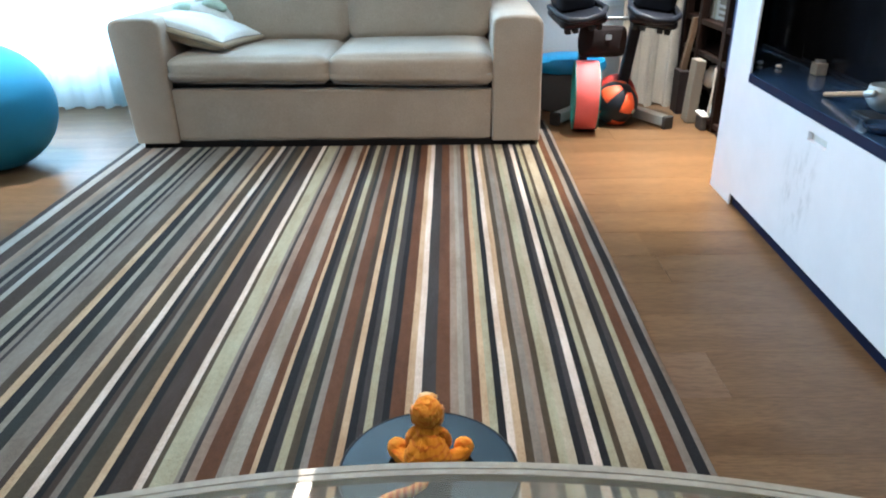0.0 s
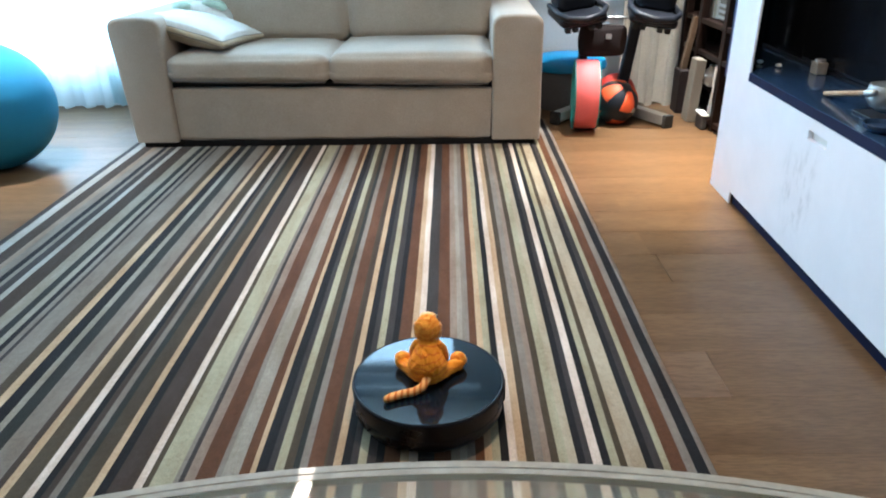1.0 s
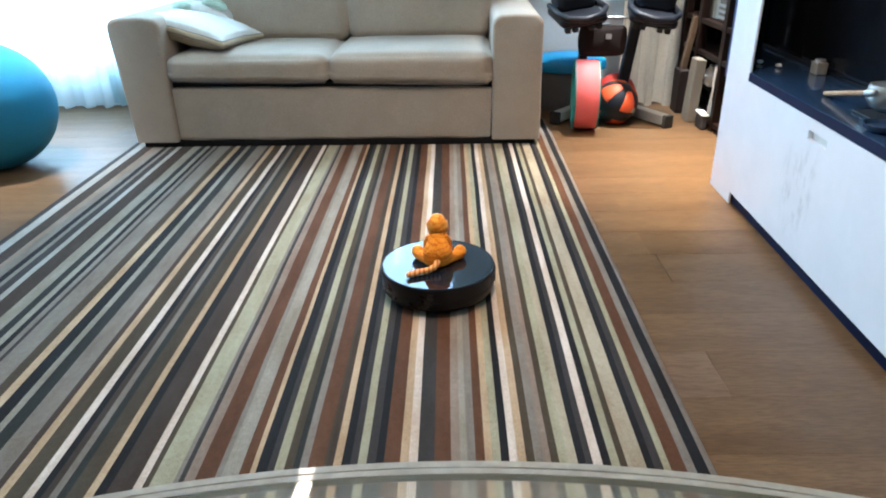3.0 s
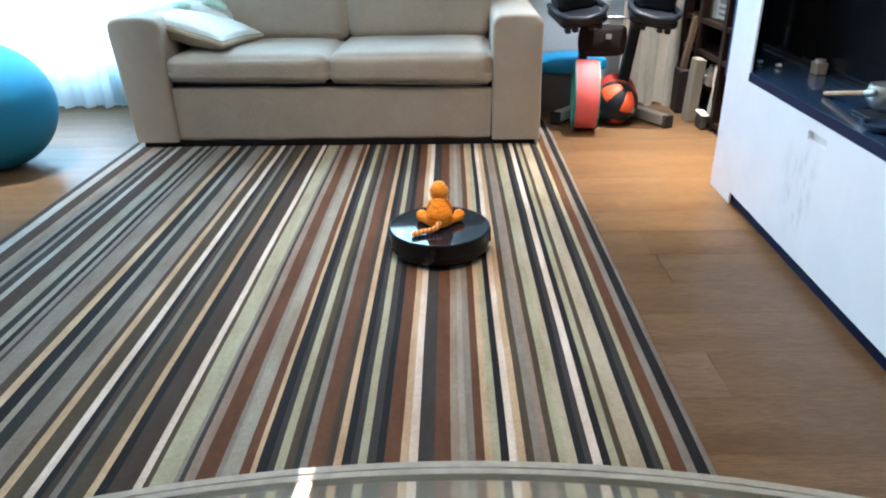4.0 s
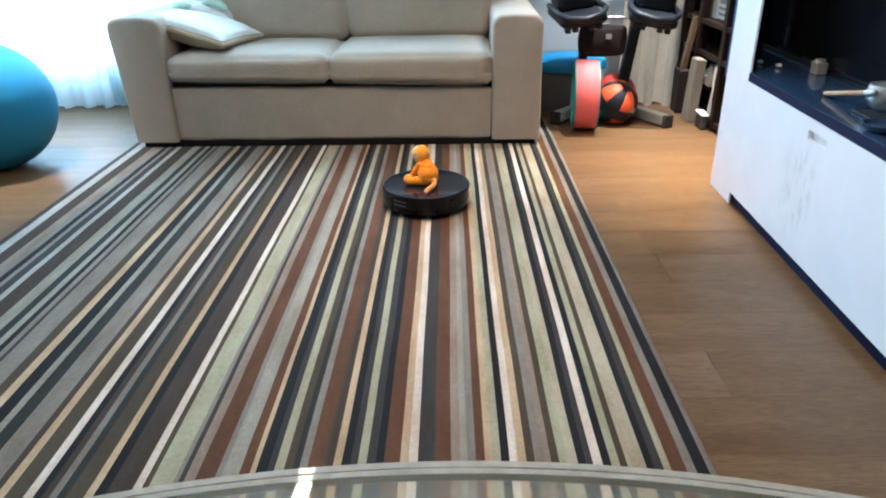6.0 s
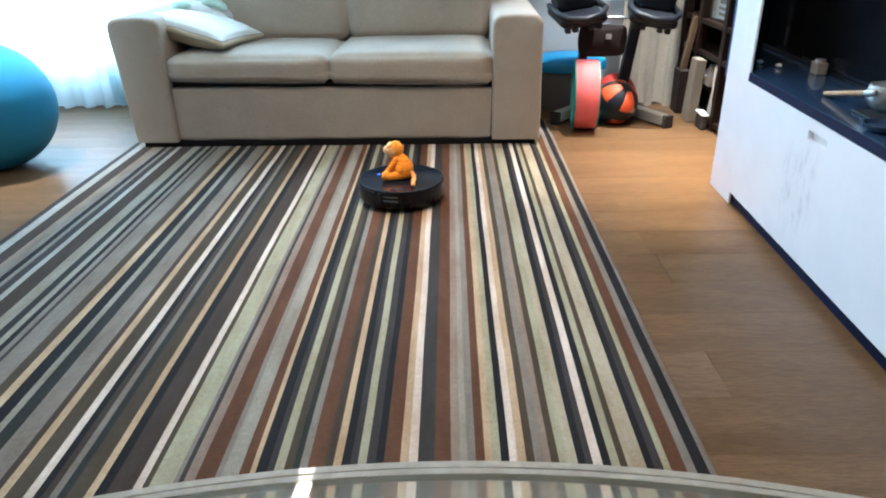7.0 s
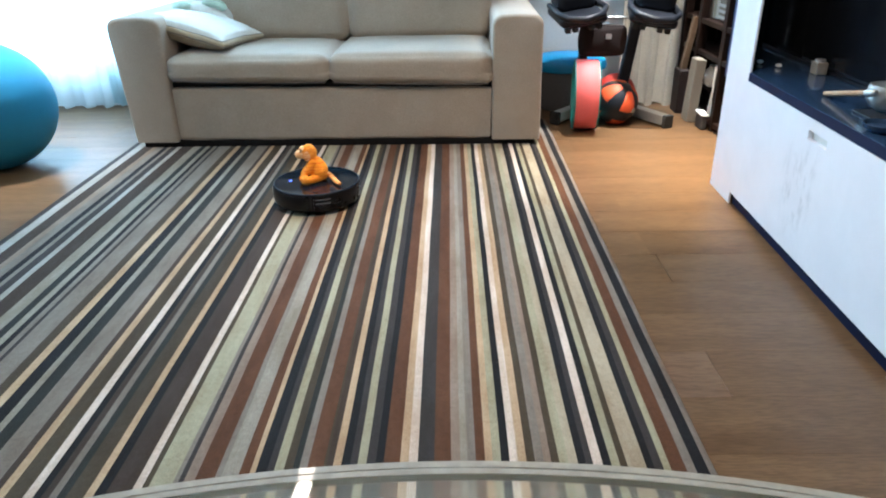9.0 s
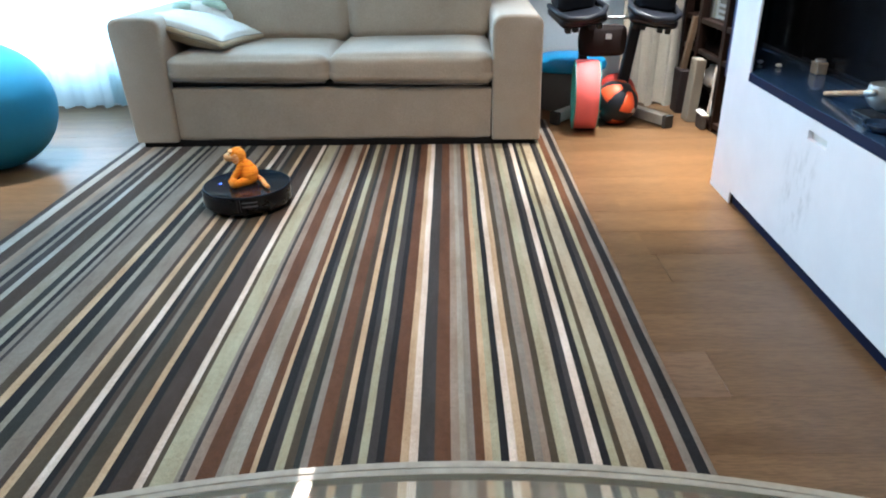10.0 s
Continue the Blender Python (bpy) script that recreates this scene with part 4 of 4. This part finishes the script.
def build_shelf_things():
    simple("storage_box", box(-0.028, 0.028, -0.05, 0.05, 0.001, 0.345, 0.006), M_BEIGE, pose(1.348, 3.89, 0.0, 0, 3.2, 0), "tall cream cardboard box standing before the bookcase", "box")
    simple("board", box(-0.015, 0.015, -0.02, 0.02, 0, 0.29, 0.002), M_BOARD, pose(1.352, 4.10, 0.2515, 0, 8, 0), "dull tan board leaning against the bookcase", "board")
    # dark block that fills the dark area below the board
    simple("storage_box", box(-0.024, 0.040, -0.06, 0.06, 0.001, 0.25, 0.006), M_BROWNBLACK, pose(1.345, 4.10, 0.0), "dark block on the floor under a leaning board", "box")
    v = thing("vase", pose(1.458, 3.904, 0.1855), "round white ceramic vase on a shelf", "vase")
    part("body", lathe([(0, 0), (0.025, 0), (0.05, 0.02), (0.06, 0.05), (0.052, 0.082), (0.03, 0.1), (0.022, 0.112), (0.026, 0.118), (0.02, 0.118), (0.016, 0.1), (0, 0.09)], 30), M_CERAMIC, v, smooth=True)
    v = thing("vase", pose(1.452, 3.752, 0.0525), "small round white pot on the lowest shelf", "vase")
    part("body", lathe([(0, 0), (0.03, 0), (0.05, 0.025), (0.052, 0.055), (0.04, 0.08), (0.034, 0.08), (0.04, 0.05), (0, 0.02)], 30), M_CERAMIC, v, smooth=True)
    s = thing("dustpan", pose(1.366, 3.730, 0.0), "dark dustpan with a white lip and upright white handle", "dustpan")
    part("pan", pad(-0.017, 0.017, -0.045, 0.045, 0.0, 0.074, 0.008, 0.002, 12), M_GREYSKIRT, s, "dark grey pan", smooth=True)
    part("lip", moved(pad(-0.024, 0.020, -0.056, 0.050, 0.0, 0.014, 0.006, 0.002, 12), pose(0, 0, 0.076, 3, 5, 0)), M_CERAMIC, s, "white plastic lip", smooth=True)
    part("handle", tube([(0.012, -0.046, 0.082), (0.015, -0.060, 0.20), (0.016, -0.068, 0.325), (0.015, -0.068, 0.340)], [0.006, 0.0065, 0.007, 0.004], 10), M_CERAMIC, s, "white handle", smooth=True)
    rng = random.Random(8)
    y = 3.945
    for k in range(4):
        w, h = rng.uniform(0.030, 0.040), rng.uniform(0.19, 0.24)
        b = thing("book", pose(1.512, y + w / 2, 0.5425), "upright book with a pale paper spine", "book", "books on the shelf")
        part("cover", box(-0.06, 0.06, -w / 2, w / 2, 0, h, 0.002), (M_PAPER, M_CREAMCARD, M_PAPER, M_BEIGE)[k], b)
        part("pages", box(-0.055, 0.062, -w / 2 + 0.003, w / 2 - 0.003, h, h + 0.001, 0), M_PAPER, b)
        y += w + 0.003
    b = thing("carton", pose(1.512, 3.885, 0.5425), "grey carton with white label stripes on its front", "box")
    part("body", box(-0.06, 0.06, -0.050, 0.050, 0, 0.16, 0.003), M_BEIGE, b)
    for z in (0.008, 0.038, 0.068):
        part("label_stripe", box(-0.0625, -0.0602, -0.046, 0.046, z, z + 0.016, 0.0005), M_CERAMIC, b, "white label stripe")
    pl = thing("bottle", pose(1.490, 3.835, 0.1855), "dark green glass bottle on a shelf", "bottle")
    part("body", lathe([(0, 0), (0.03, 0), (0.032, 0.005), (0.032, 0.10), (0.012, 0.135), (0.012, 0.165), (0, 0.165)], 24), M_LEAF, pl, smooth=True)
    part("cap", lathe([(0.0, 0.180), (0.013, 0.180), (0.013, 0.1655), (0, 0.1655)], 16), M_REDBALL, pl, "red cap")


build_machine()
build_wheel()
build_medicine_ball()
build_step()
build_cream_curtain()
build_shelf()
build_shelf_things()


# ---- glass table in front ----
def build_table():
    e = thing("glass_table", pose(0, -0.523, 0), "round clear glass table with a polished edge", "table")
    R, t = 0.8524, 0.010
    part("tabletop", lathe([(0, 0.740), (R - 0.0113, 0.740), (R - 0.0112, 0.7401), (R - 0.0112, 0.7499), (R - 0.0113, 0.75), (0, 0.75)], 256), M_TABLE, e, "clear glass top", smooth=True)
    part("edge_band", lathe([(R - 0.011, 0.740), (R - 0.0006, 0.740), (R, 0.7406), (R, 0.7496), (R - 0.0004, 0.7502), (R - 0.0055, 0.7502), (R - 0.0060, 0.7496), (R - 0.0066, 0.7502), (R - 0.011, 0.7502), (R - 0.011, 0.740)], 256), M_GROUND, e, "pale ground glass edge", smooth=True)
    for k in range(4):
        a = radians(45 + 90 * k)
        x, y = 0.45 * math.cos(a), 0.45 * math.sin(a) - 0.12
        leg = part("leg", tube([(x, y, 0.02), (x, y, 0.72)], 0.022, 16), M_STEEL, e, "steel leg", smooth=True)
        part("foot", lathe([(0, 0.0), (0.026, 0.0), (0.026, 0.012), (0.0, 0.012)], 20), M_RUBBER, leg, "black foot", m=pose(x, y, 0))
        part("pad", lathe([(0, 0.735), (0.03, 0.735), (0.03, 0.7395), (0, 0.7395)], 20), M_STEEL, leg, m=pose(x, y, 0))


build_table()


# ---- ceiling lamps and added fills ----
def build_lamps():
    e = thing("linear_lamp", pose(-0.63, 1.75, ZC), "slim white linear ceiling lamp, switched on", "ceiling lamp")
    part("housing", box(-0.04, 0.04, -0.62, 0.62, -0.045, 0.0, 0.004), M_FRAME, e)
    part("diffuser", box(-0.032, 0.032, -0.61, 0.61, -0.05, -0.046, 0.001), M_LAMP, e, "glowing diffuser")
    # the last two are unseen fills, added to warm the rug and sofa front
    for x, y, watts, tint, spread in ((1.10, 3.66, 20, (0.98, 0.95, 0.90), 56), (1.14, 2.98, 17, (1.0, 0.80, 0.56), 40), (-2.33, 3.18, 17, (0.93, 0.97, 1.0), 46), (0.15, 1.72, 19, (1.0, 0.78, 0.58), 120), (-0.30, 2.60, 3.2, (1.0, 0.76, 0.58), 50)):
        e = thing("spot_or_fill_lamp", pose(x, y, ZC), "round recessed ceiling spot, unseen, inferred or added as fill, switched on", "ceiling lamp", "ceiling spots")
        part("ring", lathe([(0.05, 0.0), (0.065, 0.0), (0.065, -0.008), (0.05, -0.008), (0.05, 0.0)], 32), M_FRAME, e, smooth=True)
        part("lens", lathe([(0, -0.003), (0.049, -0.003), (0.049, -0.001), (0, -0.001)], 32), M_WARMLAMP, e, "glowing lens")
        area("spot_or_fill_light", look((x, y, ZC - 0.012), (x, y, 0)), 0.09, 0.09, watts, tint, spread)
    area("ceiling_light", look((-0.63, 1.75, ZC - 0.055), (-0.63, 1.75, 0)), 0.06, 1.2, 8, (1.0, 0.80, 0.60))


build_lamps()


# ---- robot vacuum and plush rider ----
ROBOT_H = 0.093


def build_robot():
    e = thing("robot_vacuum", pose(0, 1, RUG_Z), "round glossy black robot vacuum driving over the rug", "robot vacuum")
    R = 0.175
    part("body", lathe([(0, 0.010), (R - 0.022, 0.010), (R - 0.012, 0.014), (R - 0.004, 0.026), (R - 0.004, 0.040), (R - 0.0035, 0.0875), (R - 0.006, 0.0905), (0, 0.0905)], 96), M_ROBOT, e, smooth=True)
    part("rim", lathe([(R - 0.0065, 0.089), (R - 0.0005, 0.084), (R, 0.0865), (R - 0.0015, 0.0915), (R - 0.0035, 0.0932), (R - 0.006, 0.0928), (R - 0.0065, 0.089)], 96), M_RIM, e, "dark blue-grey rim", smooth=True)
    part("top_plate", lathe([(0, 0.0925), (R - 0.0075, 0.0925), (R - 0.0068, 0.0918), (R - 0.0068, 0.0906), (0, 0.0906)], 96), M_ROBOTTOP, e, "mirror-black glass top", smooth=True)
    # front bumper over the leading half
    b = bmesh.new()
    n = 48
    prof = [(R - 0.006, 0.026), (R + 0.0005, 0.028), (R + 0.002, 0.034), (R + 0.002, 0.076), (R, 0.081), (R - 0.006, 0.082)]
    rings = [[b.verts.new((r * math.cos(math.pi * i / n), r * math.sin(math.pi * i / n), z)) for r, z in prof] for i in range(n + 1)]
    for i in range(n):
        for j in range(len(prof) - 1):
            b.faces.new((rings[i][j], rings[i + 1][j], rings[i + 1][j + 1], rings[i][j + 1]))
        b.faces.new((rings[i][-1], rings[i + 1][-1], rings[i + 1][0], rings[i][0]))
    b.faces.new(rings[0]), b.faces.new(rings[-1][::-1])
    bmesh.ops.recalc_face_normals(b, faces=b.faces[:])
    part("bumper", b, M_ROBOT, e, "satin black front bumper", smooth=True)
    part("groove", lathe([(R - 0.005, 0.044), (R - 0.0032, 0.0445), (R - 0.0032, 0.0465), (R - 0.005, 0.047)], 96), M_RIM, e, "thin grey seam", smooth=True)
    # two slots low on each flank, greyed for their glint, and an upright joint where the bumper ends
    def flank(r, z0, z1, a0, a1, n=14):
        b = bmesh.new()
        rows = [[b.verts.new((rr * math.cos(radians(a0 + (a1 - a0) * i / n)), rr * math.sin(radians(a0 + (a1 - a0) * i / n)), z)) for rr, z in ((r - 0.004, z0), (r, z0), (r, z1), (r - 0.004, z1))] for i in range(n + 1)]
        for p, q in zip(rows, rows[1:]):
            for j in range(4):
                b.faces.new((p[j], q[j], q[(j + 1) % 4], p[(j + 1) % 4]))
        b.faces.new(rows[0][::-1]), b.faces.new(rows[-1])
        bmesh.ops.recalc_face_normals(b, faces=b.faces[:])
        return b
    for a0 in (182, 338):
        for z in (0.050, 0.066):
            part("vent_slot", flank(R - 0.0012, z, z + 0.005, a0, a0 + 20), M_GREYSKIRT, e, "slot in the flank, greyed for its glint")
    for a0 in (176, 2.5):
        part("joint", flank(R + 0.0026, 0.030, 0.080, a0, a0 + 1.4, 2), M_RUBBER, e, "dark joint at the bumper's end")
    part("led", lathe([(0, 0.0928), (0.007, 0.0928), (0.007, 0.0932), (0, 0.0932)], 20), M_LED, e, "blue glowing button light", m=pose(0.0, 0.105, 0))
    for s in (-1, 1):
        w = lathe([(0, -0.012), (0.030, -0.012), (0.034, -0.008), (0.034, 0.008), (0.030, 0.012), (0, 0.012)], 28)
        part("wheel", moved(w, pose(s * 0.11, 0, 0.034, 0, 90, 0)), M_RUBBER, e, "black rubber wheel", smooth=True)
    return e


def fuzz(bm, amount, freq, floor_z=None):
    """Roughens a finely cut skin into short uneven pile."""
    bm.normal_update()
    for v in bm.verts:
        k = noise.noise(v.co * freq) + 0.6 * noise.noise(v.co * freq * 2.7 + Vector((5, 3, 1)))
        v.co += v.normal * amount * k
        if floor_z is not None:
            v.co.z = max(v.co.z, floor_z)
    return bm


def build_plush():
    e = thing("plush_tiger", pose(0, 1, RUG_Z + ROBOT_H), "small orange striped plush tiger sitting on the robot", "plush toy")
    body = tube([(0, -0.016, 0.030), (0, -0.014, 0.040), (0, -0.010, 0.052), (0, -0.005, 0.066), (0, 0.001, 0.078), (0, 0.007, 0.088), (0, 0.012, 0.098)], [0.034, 0.037, 0.036, 0.0315, 0.0265, 0.022, 0.020], 48)
    bmesh.ops.subdivide_edges(body, edges=body.edges[:], cuts=2, use_grid_fill=True, smooth=0.4)
    for v in body.verts:
        v.co.x *= 1.0 + 0.22 * max(0.0, min(1.0, (0.085 - v.co.z) / 0.05))
    part("body", fuzz(body, 0.0030, 120, 0.001), M_FUR, e, smooth=True)
    h = part("head", fuzz(blob((0, 0.020, 0.116), (0.0285, 0.031, 0.034), None, 0.06, 40, 5), 0.0022, 150), M_HEADFUR, e, smooth=True)
    part("muzzle", fuzz(tube([(0, 0.039, 0.113), (0, 0.050, 0.112), (0, 0.060, 0.111)], [0.021, 0.019, 0.0165], 28), 0.0012, 160), M_PALEFUR, h, "pale cream muzzle", smooth=True)
    part("brow", fuzz(blob((0, 0.044, 0.134), (0.019, 0.012, 0.010), None, 0.05, 40, 4), 0.0016, 160), M_PALEFUR, h, "pale brow tuft", smooth=True)
    part("nose", blob((0, 0.0765, 0.115), (0.006, 0.004, 0.004), sub=2), M_NOSE, h, "dark nose", smooth=True)
    for s in (-1, 1):
        part("ear", fuzz(blob((s * 0.0262, 0.026, 0.108), (0.0052, 0.0135, 0.022), pose(0, 0, 0, 0, s * 6, 0), 0.05, 60, 4), 0.0016, 170), M_INNER_EAR, h, "floppy paler ear", smooth=True)
        part("eye", blob((s * 0.013, 0.0515, 0.1245), (0.0035, 0.003, 0.0035), sub=2), M_NOSE, h, "small black eye", smooth=True)
        fx = 0.060 if s < 0 else 0.067
        leg = tube([(s * 0.024, -0.010, 0.020), (s * 0.040, 0.006, 0.018), (s * (fx - 0.006), 0.022, 0.017), (s * fx, 0.030, 0.018)], [0.021, 0.0170, 0.0150, 0.0165], 30)
        bmesh.ops.subdivide_edges(leg, edges=leg.edges[:], cuts=2, use_grid_fill=True, smooth=0.3)
        lg = part("leg", fuzz(leg, 0.0022, 140, 0.001), M_FUR, e, smooth=True)
        part("paw", fuzz(blob((s * (fx + 0.001), 0.038, 0.0215), (0.0195, 0.017, 0.020), None, 0.05, 60, 4), 0.0012, 170), M_HEADFUR, lg, "round paler paw", smooth=True)
        arm = tube([(s * 0.022, 0.008, 0.080), (s * 0.031, 0.022, 0.058), (s * 0.033, 0.040, 0.034), (s * 0.031, 0.052, 0.018)], [0.0135, 0.0125, 0.012, 0.0135], 24)
        bmesh.ops.subdivide_edges(arm, edges=arm.edges[:], cuts=2, use_grid_fill=True, smooth=0.3)
        part("arm", fuzz(arm, 0.0018, 150, 0.001), M_FUR, e, smooth=True)
    tail = tube([(0.0, -0.044, 0.026), (-0.008, -0.061, 0.016), (-0.028, -0.073, 0.0115), (-0.052, -0.080, 0.0105), (-0.074, -0.091, 0.0098), (-0.084, -0.098, 0.0098)], [0.0105, 0.0098, 0.0093, 0.0093, 0.009, 0.0082], 20)
    part("tail", fuzz(tail, 0.0010, 170, 0.0008), M_TAILFUR, e, "banded tail", smooth=True)
    return e


robot = build_robot()
plush = build_plush()
build_floor()

# seconds, x, y, heading to the left
ROUTE = [(0.0, -0.052, 1.018, 0), (0.5, -0.060, 1.170, 0), (1.0, -0.060, 1.313, -2), (1.5, -0.056, 1.459, -2), (2.0, -0.050, 1.604, -2), (2.5, -0.047, 1.751, -1),
         (3.1, -0.046, 1.928, 0), (3.8, -0.045, 2.133, 0), (4.5, -0.044, 2.352, 0), (5.0, -0.044, 2.505, 0), (5.2, -0.049, 2.530, 14), (5.5, -0.064, 2.560, 31),
         (5.7, -0.078, 2.585, 36), (6.2, -0.117, 2.637, 46), (6.8, -0.170, 2.682, 58), (7.0, -0.206, 2.690, 66), (7.2, -0.216, 2.697, 80), (7.4, -0.222, 2.703, 90),
         (8.0, -0.316, 2.699, 93), (8.5, -0.430, 2.686, 94), (9.0, -0.552, 2.674, 95), (9.5, -0.681, 2.664, 95), (10.0, -0.832, 2.651, 95)]


def motions():
    walk(robot, [(t, pose(x, y, RUG_Z, 0, 0, h)) for t, x, y, h in ROUTE])
    walk(plush, [(t, pose(x, y, RUG_Z + ROBOT_H, 0, 0, h)) for t, x, y, h in ROUTE])


motions()
